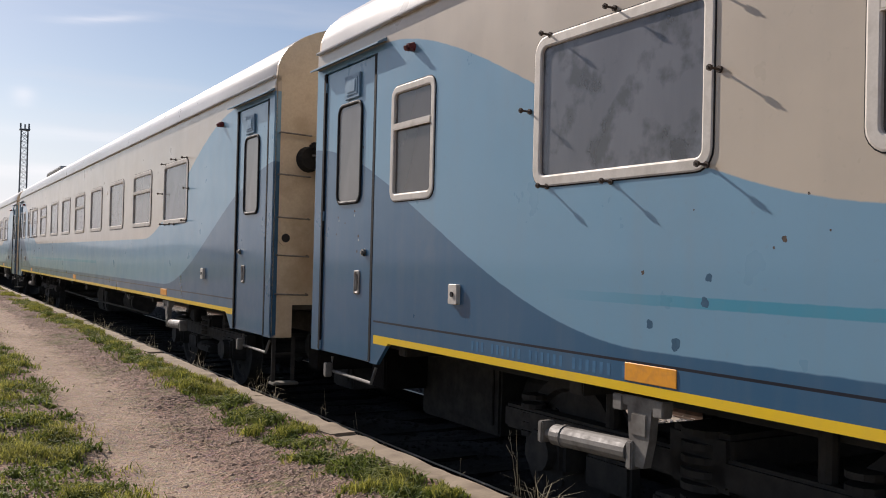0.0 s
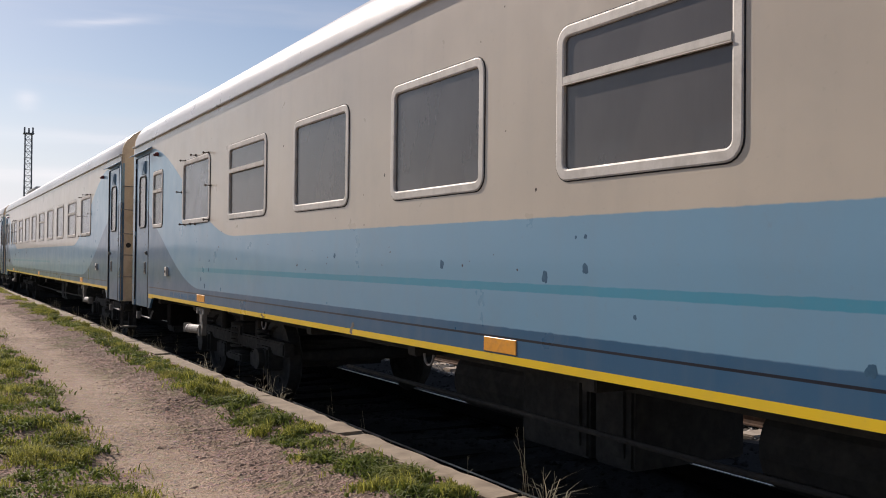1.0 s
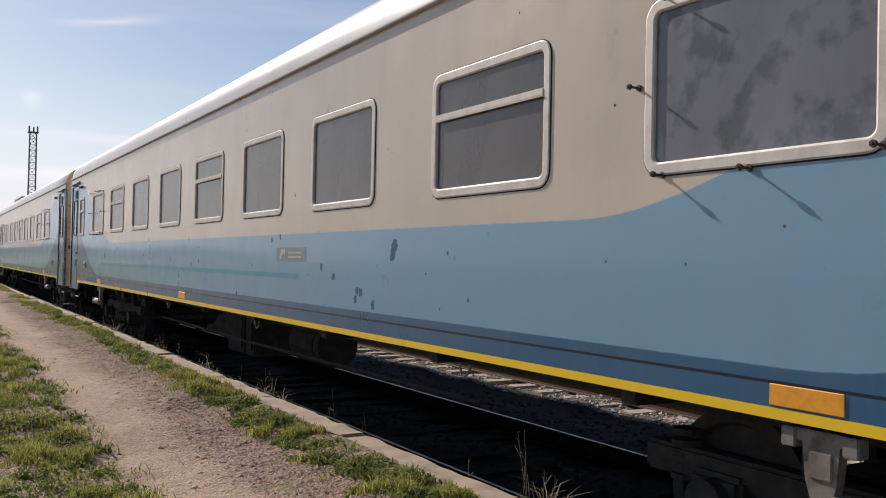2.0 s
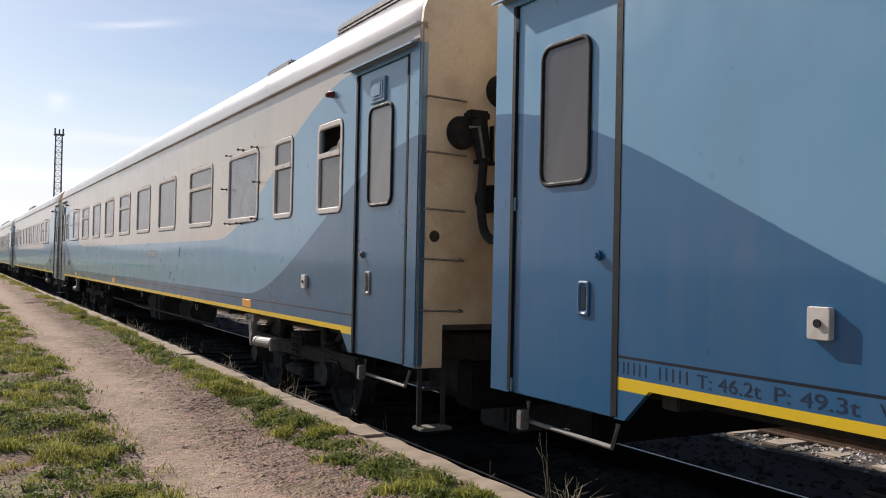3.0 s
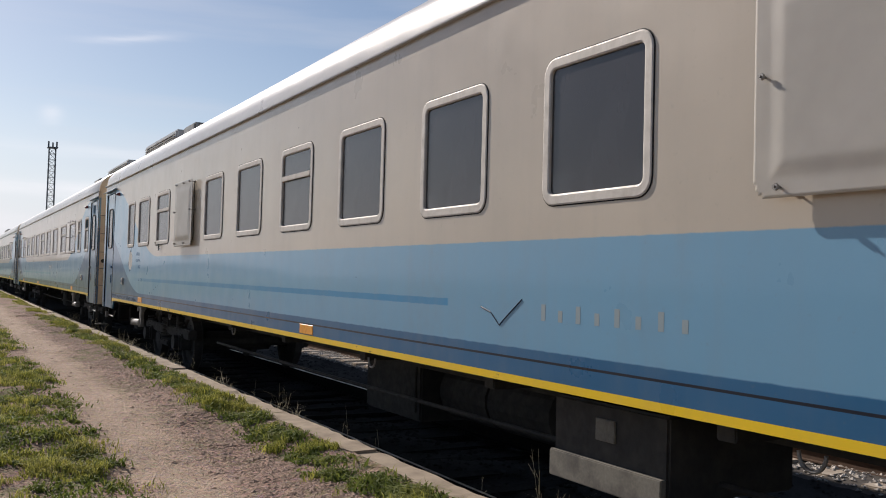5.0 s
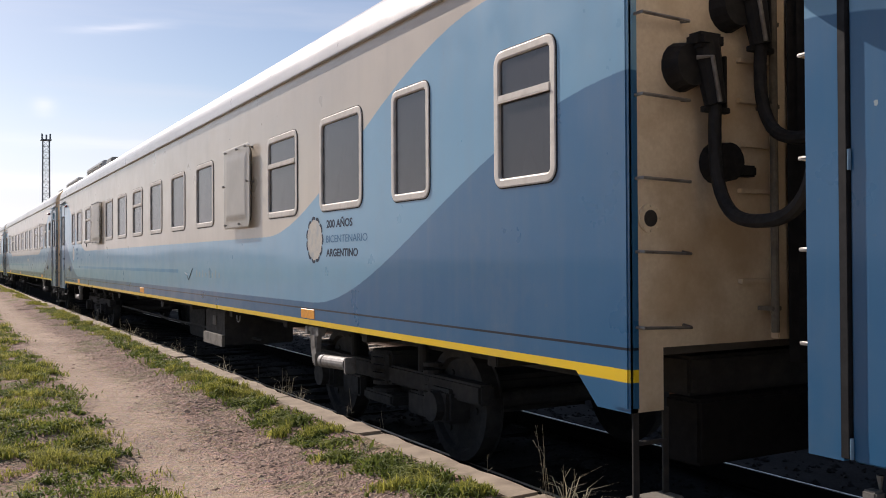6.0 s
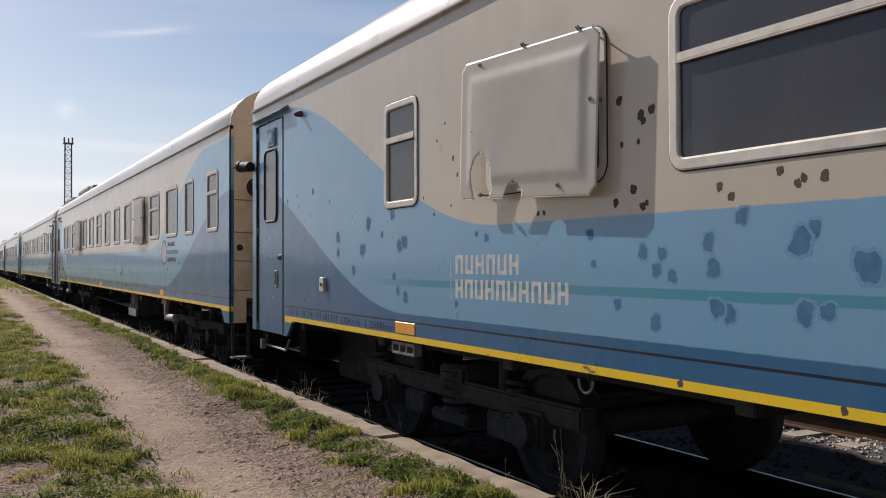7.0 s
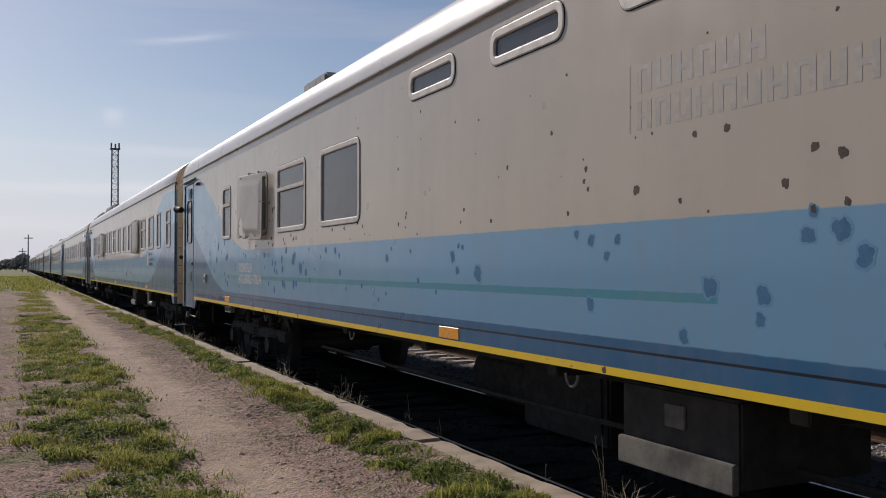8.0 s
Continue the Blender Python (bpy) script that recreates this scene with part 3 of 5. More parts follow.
def handle_mesh():
    bm = ring_frame(0.10, 0.19, 0.02, 0.022, 0.012, 0.002)
    box(bm, -0.004, 0.002, -0.03, 0.03, -0.075, 0.075)
    return bm


def hole_mesh():
    bm = bmesh.new()
    rod(bm, (0, 0, 0), (-0.008, 0, 0), 0.017, n=12)
    return bm


def slot_mesh():
    bm = bmesh.new()
    box(bm, -0.006, -0.001, -0.016, 0.016, -0.062, 0.062, 0.002)
    return bm


def lock_mesh():
    bm = bmesh.new()
    rod(bm, (0, 0, 0), (-0.02, 0, 0), 0.028, n=14)
    rod(bm, (-0.02, 0, 0), (-0.034, 0, 0), 0.016, n=10)
    return bm


def hinge_mesh():
    bm = bmesh.new()
    rod(bm, (-0.008, 0, -0.04), (-0.008, 0, 0.04), 0.008, n=8)
    return bm


def drip_mesh():
    bm = bmesh.new()
    y = 0.66
    pts = [(0.0, 0.055), (-0.075, 0.012), (-0.075, 0.0), (0.0, 0.028)]
    a = [bm.verts.new((x, y, z)) for x, z in pts]
    b = [bm.verts.new((x, -y, z)) for x, z in pts]
    for k in range(4):
        bm.faces.new((a[k], a[(k + 1) % 4], b[(k + 1) % 4], b[k]))
    bm.faces.new(a)
    bm.faces.new(list(reversed(b)))
    return bm


LIVERY_TRIM = worn("blue_trim_paint", (0.16, 0.28, 0.38), (0.11, 0.2, 0.29), 0.45, 0.0, 6)


def patches(coach, name, mat, spots, label, rim=None, base=0.0):
    """Ragged flat blots, a hair proud of the side; spots are (u, z, size). rim: a paint that fades them out."""
    rnd = random.Random(len(spots) * 7 + int(spots[0][0] * 10))
    for k, (u, z, r) in enumerate(spots):
        n = 30
        a0, el, p1, p2, p3 = rnd.uniform(-0.4, 0.4), rnd.uniform(0.8, 1.0), rnd.uniform(0, 6), rnd.uniform(0, 6), rnd.uniform(0, 6)

        def outline(size, fray):
            pts = []
            for i in range(n):
                a = 2 * math.pi * i / n
                rr = size * (1 + 0.09 * math.sin(2 * a + p1) + 0.08 * math.sin(3 * a + p2) - 0.07 * math.cos(4 * a) + 0.06 * math.sin(6 * a + p3) + rnd.uniform(-fray, fray))
                du, dz = rr * math.cos(a) * el, rr * math.sin(a)
                pts.append((du * math.cos(a0) - dz * math.sin(a0), du * math.sin(a0) + dz * math.cos(a0)))
            return pts

        lift = 0.00015 + 0.00008 * (k % 5)
        blot = None
        layers = [(mat, outline(r * (0.9 if rim else 0.92), 0.07), lift + (0.00005 if rim else 0.0))]
        if rim:
            layers.insert(0, (rim, outline(r * 1.18, 0.07), lift))
        for paint, pts, up in layers:
            bm = bmesh.new()
            top = [bm.verts.new((-HALF + base - up, -(u + a), z + b)) for a, b in pts]
            low = [bm.verts.new((-HALF + base + 0.002, -(u + a * 1.005), z + b * 1.005)) for a, b in pts]
            bm.faces.new(top)
            for i in range(n):
                bm.faces.new((low[i], low[(i + 1) % n], top[(i + 1) % n], top[i]))
            bmesh.ops.recalc_face_normals(bm, faces=bm.faces)
            if blot is None:
                blot = part(name, bm, paint, coach, label if k == 0 else "")
            else:
                part("blot_middle", bm, paint, blot)


def strokes(coach, name, mat, bars, label="", proud=0.0008):
    """Plain painted bars (u0, u1, z0, z1), each a part."""
    for k, (u0, u1, z0, z1) in enumerate(bars):
        bm = bmesh.new()
        box(bm, -HALF - proud, -HALF + 0.002, -u1, -u0, z0, z1)
        part(name, bm, mat, coach, "" if k else label)


def lettering(coach, text, mat, u, z, size, width=None, label="", bold=0.0):
    """Words on the side, reading towards the coach's rear; u, z is the lower left corner."""
    cu = bpy.data.curves.new("lettering", "FONT")
    cu.body, cu.size, cu.extrude, cu.offset = text, size * 1.39, 0.0003, bold
    ob = bpy.data.objects.new("lettering_source", cu)
    scene.collection.objects.link(ob)
    me = bpy.data.meshes.new_from_object(ob.evaluated_get(bpy.context.evaluated_depsgraph_get()))
    bpy.data.objects.remove(ob)
    bm = bmesh.new()
    bm.from_mesh(me)
    bpy.data.meshes.remove(me)
    left = min(v.co.x for v in bm.verts)
    k = width / (max(v.co.x for v in bm.verts) - left) if width else 1.0
    for v in bm.verts:
        v.co = Vector((-HALF - 0.0008 - v.co.z, -(u + (v.co.x - left) * k), z + v.co.y))
    # islands that stand over one another make one letter
    todo, islands = set(bm.verts), []
    while todo:
        stack, isle = [todo.pop()], []
        while stack:
            v = stack.pop()
            isle.append(v)
            for e in v.link_edges:
                o = e.other_vert(v)
                if o in todo:
                    todo.remove(o)
                    stack.append(o)
        islands.append(isle)
    spans = sorted(((min(-v.co.y for v in i), max(-v.co.y for v in i), i) for i in islands), key=lambda q: q[0])
    letters = []
    for lo, hi, isle in spans:
        if letters and lo < letters[-1][0] - 0.3 * (letters[-1][0] - letters[-1][2]):
            letters[-1] = (max(hi, letters[-1][0]), letters[-1][1] + isle, letters[-1][2])
        else:
            letters.append((hi, list(isle), lo))
    for j, (hi, isle, lo) in enumerate(letters):
        one, seen = bmesh.new(), {}
        for v in isle:
            seen[v] = one.verts.new(v.co)
        for f in {f for v in isle for f in v.link_faces}:
            one.faces.new([seen[v] for v in f.verts])
        part("letter", one, mat, coach, "" if j else label)
    bm.free()


def bogie_mesh():
    bm = bmesh.new()
    for x in (-0.98, 0.98):
        box(bm, x - 0.07, x + 0.07, -1.75, 1.75, 0.52, 0.68, 0.02)
        for y in (-1.2, 1.2):
            box(bm, x - 0.13, x + 0.13, y - 0.17, y + 0.17, 0.33, 0.6, 0.03)
            rod(bm, (x - 0.2 if x < 0 else x + 0.2, y, 0.46), (x, y, 0.46), 0.12, n=14)
            for k in range(5):
                rod(bm, (x, y + 0.3, 0.5 + 0.06 * k), (x, y + 0.3, 0.53 + 0.06 * k), 0.085, n=12)
        for k in range(6):
            rod(bm, (x, 0, 0.42 + 0.07 * k), (x, 0, 0.455 + 0.07 * k), 0.13, n=14)
        box(bm, x - 0.1, x + 0.1, -0.3, 0.3, 0.32, 0.42, 0.02)
    box(bm, -1.05, 1.05, -0.22, 0.22, 0.5, 0.8, 0.03)
    box(bm, -0.6, 0.6, -1.0, 1.0, 0.3, 0.62, 0.04)
    for x in (-0.98, 0.98):
        for y in (-0.72, 0.72):
            rod(bm, (x, y, 0.36), (x, y, 0.92), 0.045, n=10)
            box(bm, x - 0.05, x + 0.05, y - 0.2, y + 0.2, 0.3, 0.5, 0.02)
    return bm


def wheelset_mesh():
    """Two tyred wheels on an axle along x, about their centre."""
    bm = bmesh.new()
    prof = ((0.0, 0.10), (0.07, 0.10), (0.05, 0.16), (0.03, 0.36), (0.07, 0.38), (0.07, 0.455), (-0.06, 0.46), (-0.06, 0.49), (-0.075, 0.47), (-0.075, 0.38), (-0.03, 0.36), (-0.05, 0.16), (-0.07, 0.10))
    for s in (-1, 1):
        rings = []
        for x, r in prof:
            rings.append([bm.verts.new((s * (0.86 + x), r * math.cos(2 * math.pi * k / 28), r * math.sin(2 * math.pi * k / 28))) for k in range(28)])
        for a, b in zip(rings, rings[1:] + rings[:1]):
            for k in range(28):
                bm.faces.new((a[k], a[(k + 1) % 28], b[(k + 1) % 28], b[k]))
        for k in range(3):
            a = 2 * math.pi * k / 3
            rod(bm, (s * 0.9, 0.26 * math.cos(a), 0.26 * math.sin(a)), (s * 0.915, 0.26 * math.cos(a), 0.26 * math.sin(a)), 0.03, n=8)
    rod(bm, (-1.1, 0, 0), (1.1, 0, 0), 0.08, n=14)
    bmesh.ops.recalc_face_normals(bm, faces=bm.faces)
    return bm


def bracket_mesh():
    bm = bmesh.new()
    box(bm, -0.02, 0.06, -0.16, 0.16, -0.05, 0.0, 0.006)
    for y in (-0.14, 0.14):
        box(bm, -0.03, 0.04, y - 0.035, y + 0.035, -0.08, 0.0, 0.006)
    pts = [(-0.085, 0.0), (0.085, 0.0), (0.07, -0.15), (0.022, -0.29), (-0.035, -0.29), (-0.07, -0.15)]
    a = [bm.verts.new((-0.01, y, z - 0.05)) for y, z in pts]
    b = [bm.verts.new((0.04, y, z - 0.05)) for y, z in pts]
    bm.faces.new(a)
    bm.faces.new(list(reversed(b)))
    for k in range(6):
        bm.faces.new((a[k], b[k], b[(k + 1) % 6], a[(k + 1) % 6]))
    box(bm, -0.018, -0.008, -0.055, 0.055, -0.19, -0.08, 0.006)
    return bm


def slotted_mesh():
    """A pale slotted plate hung under the side, with a bent strap."""
    bm = bmesh.new()
    for z in (-0.012, -0.085):
        box(bm, -0.02, 0.05, -0.2, 0.2, z - 0.012, z + 0.012, 0.004)
    for y in (-0.19, -0.06, 0.06, 0.19):
        box(bm, -0.02, 0.05, y - 0.014, y + 0.014, -0.09, 0.0, 0.003)
    return bm


def damper_mesh():
    bm = bmesh.new()
    rod(bm, (0, -0.34, 0.02), (0, 0.26, -0.005), 0.058, n=16)
    rod(bm, (0, 0.26, -0.005), (0, 0.34, -0.008), 0.03, n=10)
    box(bm, -0.05, 0.05, 0.33, 0.37, -0.06, 0.06, 0.008)
    box(bm, -0.05, 0.05, -0.39, -0.345, -0.06, 0.08, 0.008)
    rod(bm, (0, 0.17, 0), (0, 0.19, 0), 0.063, n=16)
    return bm


def beam_mesh():
    bm = bmesh.new()
    box(bm, -HALF + 0.10, HALF - 0.10, -0.06, 0.06, 0.93, 1.104, 0.008)
    return bm


def ring_mesh():
    bm = bmesh.new()
    tube(bm, [(0, 0.065 * math.cos(a), 0.075 * math.sin(a)) for a in (math.pi + math.pi * k / 12 for k in range(13))], 0.009, 7)
    return bm


def end_wall(coach, u, face, rear):
    """The coach's end: beige wall, rungs, gangway bellows, cables. face is +1 where the end looks to the rear."""
    sec = section()
    bm = bmesh.new()
    low = 1.17
    outline = [(-HALF + 0.004, FOOT), (-HALF + 0.22, FOOT), (-HALF + 0.22, low), (HALF - 0.22, low), (HALF - 0.22, FOOT), (HALF - 0.004, FOOT)] + [(x * 0.997, z - 0.004) for x, z in reversed(sec)]
    a = [bm.verts.new((x, -u, z)) for x, z in outline]
    b = [bm.verts.new((x, -u + 0.06 * face, z)) for x, z in outline]
    n = len(outline)
    bm.faces.new(a)
    bm.faces.new(list(reversed(b)))
    for k in range(n):
        bm.faces.new((a[k], a[(k + 1) % n], b[(k + 1) % n], b[k]))
    bmesh.ops.recalc_face_normals(bm, faces=bm.faces)
    wall = part("end_wall", bm, BEIGE, coach, "stained beige end wall")
    y = -u
    out = -face
    for k, z in enumerate((1.28, 1.66, 2.03, 2.45, 2.86)):
        bm = bmesh.new()
        tube(bm, [(-HALF + 0.04, y, z), (-HALF + 0.04, y + out * 0.06, z), (-HALF + 0.36, y + out * 0.06, z - 0.01), (-HALF + 0.36, y, z)], 0.009, 6)
        part("rung", bm, STEEL, wall)
    bm = bmesh.new()
    rod(bm, (-HALF + 0.13, y, 1.83), (-HALF + 0.13, y + out * 0.012, 1.83), 0.075, n=18)
    for k in range(8):
        q = 2 * math.pi * k / 8
        rod(bm, (-HALF + 0.13 + 0.064 * math.cos(q), y, 1.83 + 0.064 * math.sin(q)), (-HALF + 0.13 + 0.064 * math.cos(q), y + out * 0.02, 1.83 + 0.064 * math.sin(q)), 0.007, n=6)
    port = part("round_port", bm, BEIGE, wall, "round bolted port")
    bm = bmesh.new()
    rod(bm, (-HALF + 0.13, y, 1.83), (-HALF + 0.13, y + out * 0.016, 1.83), 0.043, n=16)
    part("port_hole", bm, BLACK, port)
    # pleated bellows in one skin
    bm = bmesh.new()
    prev = None
    for k in range(15):
        d, w = 0.03 + k * 0.034, 0.46 if k % 2 else 0.40
        now = [bm.verts.new((x, y + out * d, z)) for x, z in ((-w, 1.05), (-w, 2.7 + w), (w, 2.7 + w), (w, 1.05))]
        if prev:
            for i in range(3):
                bm.faces.new((prev[i], prev[i + 1], now[i + 1], now[i]))
        prev = now
    part("gangway_bellows", bm, RUBBER, coach, "black rubber gangway bellows")
    bm = bmesh.new()
    box(bm, -0.54, -0.47, y, y + out * 0.06, 1.18, 3.4, 0.006)
    part("gangway_post", bm, BEIGE, wall)
    bm = bmesh.new()
    rod(bm, (-0.60, y + out * 0.09, 1.22), (-0.60, y + out * 0.09, 3.35), 0.022, n=10)
    for z in (1.35, 2.45, 2.9):
        box(bm, -0.64, -0.56, y, y + out * 0.1, z - 0.012, z + 0.012, 0.003)
    part("conduit", bm, DUSTY, wall, "brown cable conduit on clips")
    for z in (1.5, 1.99, 2.24, 2.48, 2.7):
        bm = bmesh.new()
        box(bm, -0.79, -0.54, y, y + out * 0.035, z - 0.012, z + 0.012, 0.003)
        part("end_stiffener", bm, BEIGE, wall)
    # jumper sockets, and the cables that hang to the next coach
    for x, z, low in ((-1.2, 2.62, 1.80), (-0.86, 2.97, 2.22)):
        bm = bmesh.new()
        rod(bm, (x, y, z), (x, y + out * 0.10, z), 0.13, 0.11, 18)
        box(bm, x - 0.02, x + 0.16, y + out * 0.05, y + out * 0.17, z + 0.08, z + 0.16, 0.02)
        rod(bm, (x + 0.08, y + out * 0.10, z + 0.12), (x + 0.13, y + out * 0.12, z - 0.2), 0.075, 0.055, 14)
        box(bm, x + 0.20, x + 0.22, y + out * 0.08, y + out * 0.12, z - 0.22, z + 0.06, 0.004)
        box(bm, x + 0.06, x + 0.24, y + out * 0.08, y + out * 0.12, z - 0.24, z - 0.21, 0.004)
        part("jumper_socket", bm, RUBBER, wall, "black jumper cable socket")
        if rear:
            bm = bmesh.new()
            tube(bm, [(x + 0.13 - 0.26 * k / 24, y + out * (0.12 + 0.41 * (1 - math.cos(math.pi * k / 24))), low + (z - 0.2 - low) * abs(2 * k / 24 - 1) ** 2.6) for k in range(25)], 0.034, 9)
            part("jumper_cable", bm, RUBBER, wall, "thick drooping black jumper cable")
        bm = bmesh.new()
        tube(bm, [(x + 0.0, y + out * 0.12, z + 0.03), (x + 0.05, y + out * 0.18, z + 0.03), (x + 0.09, y + out * 0.19, z - 0.2)], 0.012, 6)
        part("latch", bm, GALV, wall, "pale bent latch")
    bm = bmesh.new()
    rod(bm, (-0.96, y, 2.13), (-0.96, y + out * 0.12, 2.13), 0.11, 0.10, 16)
    box(bm, -0.94, -0.74, y + out * 0.03, y + out * 0.1, 2.06, 2.12, 0.01)
    part("dummy_socket", bm, RUBBER, wall, "black dummy socket")
    bm = bmesh.new()
    box(bm, -1.0, 1.0, y - out * 0.35, y - out * 0.08, 0.5, 0.86, 0.02)
    # Headstock takes the painted shade colour too.
    part("headstock", bm, SHADE_BLACK, coach)
    if rear:
        bm = bmesh.new()
        rod(bm, (0, y, 0.72), (0, y + out * 1.05, 0.72), 0.11, n=12)
        box(bm, -0.18, 0.18, y + out * 0.35, y + out * 0.75, 0.58, 0.9, 0.04)
        part("coupler", bm, BLACK, coach)
    if rear:
        bm = bmesh.new()
        for x in (-1.50, -1.30):
            box(bm, x - 0.02, x + 0.02, y - out * 0.03, y - out * 0.015, 0.42, FOOT + 0.01, 0.003)
        box(bm, -1.50, -1.30, y - out * 0.035, y - out * 0.005, 0.68, 0.70, 0.004)
        step = part("end_step", bm, BLACK, coach, "narrow grimy steel step ladder")
        bm = bmesh.new()
        box(bm, -1.53, -1.27, y - out * 0.07, y + out * 0.08, 0.395, 0.42, 0.005)
        part("tread", bm, DUSTY, step, "bare steel tread")


def roof_unit(coach, u0, u1, top, name, louvred):
    bm = bmesh.new()
    box(bm, -0.86, 0.86, -u1, -u0, 3.95, top, 0.03)
    unit = part(name, bm, ROOF if louvred else STEEL, coach, "pale louvred air conditioning unit" if louvred else "grey roof ventilator hood")
    if louvred:
        n = int((u1 - u0) / 0.09)
        for k in range(5):
            bm = bmesh.new()
            z = 4.02 + k * (top - 4.07) / 5
            box(bm, -0.885, -0.85, -u1 + 0.08, -u0 - 0.08, z, z + 0.018)
            part("louvre", bm, STEEL, unit)


def coach_body(name, label, windows, doors, plates, units, extras, paint, damped=True, gear=((0.2, 2.0), (8.3, 10.9), (11.7, 12.75), (22.9, 24.75)), glass=None):
    """One passenger coach along -y from its front; windows are (u0, u1, kind) or (u0, u1, kind, z0, z1)."""
    coach = new(name)
    tagged(coach, label, "railway coach", "coaches of the train")
    front, rear = doors
    door_u = 0.20 if paint is FRESH else 0.16
    holes = []
    for w in windows:
        z0, z1 = (w[3], w[4]) if len(w) > 3 else (SILL, HEAD)
        holes.append((w[0] + 0.03, w[1] - 0.03, z0 + 0.03, z1 - 0.03))
    low0 = 1.22 if front else 0.3
    low1 = COACH - (1.22 if rear else 0.2)
    trim = [(low0, low1, FOOT, EDGE)]
    gaps = []
    if front:
        gaps.append((door_u, door_u + 1.0, FOOT, 3.22))
    if rear:
        gaps.append((COACH - 1.2, COACH - 0.2, FOOT, 3.22))
    part("side_wall", holed_wall(0, COACH, FOOT, EAVE, -HALF, -HALF + 0.05, holes + trim + gaps), paint, coach, "beige and blue painted steel side")
    part("far_side_wall", holed_wall(0, COACH, FOOT, EAVE, HALF, HALF - 0.05, holes + trim), paint, coach)
    # little gussets where the side steps down
    for uu, s in ((low0, 1), (low1, -1)):
        bm = bmesh.new()
        pts = [(uu, EDGE), (uu + 0.24 * s, EDGE), (uu + 0.06 * s, FOOT), (uu, FOOT)]
        a = [bm.verts.new((-HALF, -q, z)) for q, z in pts]
        b = [bm.verts.new((-HALF + 0.03, -q, z)) for q, z in pts]
        bm.faces.new(a)
        bm.faces.new(list(reversed(b)))
        for k in range(4):
            bm.faces.new((a[k], a[(k + 1) % 4], b[(k + 1) % 4], b[k]))
        bmesh.ops.recalc_face_normals(bm, faces=bm.faces)
        part("gusset", bm, paint, coach)
    # roof shell and gutter
    bm = bmesh.new()
    sec, thin = section(0.0), section(-0.05)
    cuts = [0.0, 0.05, *[COACH * k / 12 for k in range(1, 12)], COACH - 0.05, COACH]
    for sect in (sec, thin):
        rows = [[bm.verts.new((x * (0.985 if u in (0.0, COACH) else 1), -u, z - (0.012 if u in (0.0, COACH) else 0))) for x, z in sect] for u in cuts]
        for a, b in zip(rows, rows[1:]):
            for k in range(len(sect) - 1):
                bm.faces.new((a[k], a[k + 1], b[k + 1], b[k]))
    part("roof", bm, ROOF, coach, "white painted arched roof", smooth=True)
    for s in (-1, 1):
        bm = bmesh.new()
        box(bm, s * (HALF - 0.005), s * (HALF + 0.036), -COACH + 0.02, -0.02, EAVE - 0.014, EAVE + 0.008, 0.006)
        part("gutter", bm, ROOF, coach)
    # floor, partition linings and underframe
    bm = bmesh.new()
    box(bm, -HALF + 0.06, HALF - 0.06, -COACH + 0.08, -0.08, 1.12, 1.22)
    part("floor", bm, INSIDE, coach)
    bm = bmesh.new()
    box(bm, -HALF + 0.06, HALF - 0.06, -COACH + 0.08, -0.08, 3.36, 3.42)
    part("inner_ceiling", bm, INSIDE, coach)
    for y in (1.4, COACH - 1.4):
        bm = bmesh.new()
        box(bm, -HALF + 0.06, HALF - 0.06, -y - 0.02, -y + 0.02, 1.22, 3.36)
        part("partition", bm, INSIDE, coach)
    bm = bmesh.new()
    box(bm, -0.95, 0.95, -COACH + 0.2, -0.2, 0.86, 1.08, 0.02)
    part("underframe", bm, BLACK, coach, "grimy black underframe")
    for k in range(12):
        part("cross_beam", cached(("cross_beam", 0), beam_mesh, BLACK), None, coach, at=Matrix.Translation((0, -1.5 - k * 2.0, 0)))
    for y in (4.0, COACH - 4.0):
        bogie = part("bogie", cached(("bogie", 0), bogie_mesh, BLACK), None, coach, "grimy black bogie", at=Matrix.Translation((0, -y, 0)))
        for d in (-1.2, 1.2):
            part("wheelset", cached(("wheelset", 0), wheelset_mesh, BLACK), None, bogie, "worn steel wheels on their axle", at=Matrix.Translation((0, d, 0.46)))
    # tanks and crates slung under the middle of the floor
    for u0, u1 in gear:
        u = u0
        while u < u1 - 0.2:
            long = min(1.3 if int(u * 10) % 3 else 0.85, u1 - u)
            bm = bmesh.new()
            if int(u * 10) % 2:
                rod(bm, (-0.1, -u - 0.02, 0.56), (-0.1, -u - long + 0.02, 0.56), 0.27, n=18)
                for q in (0.25, 0.75):
                    box(bm, -0.14, -0.06, -u - q * long - 0.02, -u - q * long + 0.02, 0.56, 0.95)
                part("air_tank", bm, BLACK, coach, "grimy black air tank")
            else:
                box(bm, -0.55, 0.5, -u - long + 0.03, -u - 0.03, 0.26, 0.9, 0.02)
                box(bm, -0.57, -0.55, -u - long + 0.1, -u - 0.1, 0.34, 0.8, 0.006)
                part("gear_crate", bm, BLACK, coach, "grimy black equipment crate")
            u += long
    for w in windows:
        z0, z1 = (w[3], w[4]) if len(w) > 3 else (SILL, HEAD)
        add_window(coach, w[0], w[1], z0, z1, w[2], glass or (PANE if paint is FADED else DARK_PANE))
    if front:
        add_door(coach, door_u, False, paint)
    if rear:
        add_door(coach, COACH - 1.2, True, paint)
    # navy posts at the rear corner
    bm = bmesh.new()
    box(bm, -HALF - 0.006, -HALF + 0.075, -COACH - 0.004, -COACH + 0.14, FOOT, EAVE - 0.03, 0.022)
    part("corner_post", bm, paint, coach, "blue corner post")
    end_wall(coach, 0.0, -1, False)
    end_wall(coach, COACH, 1, True)
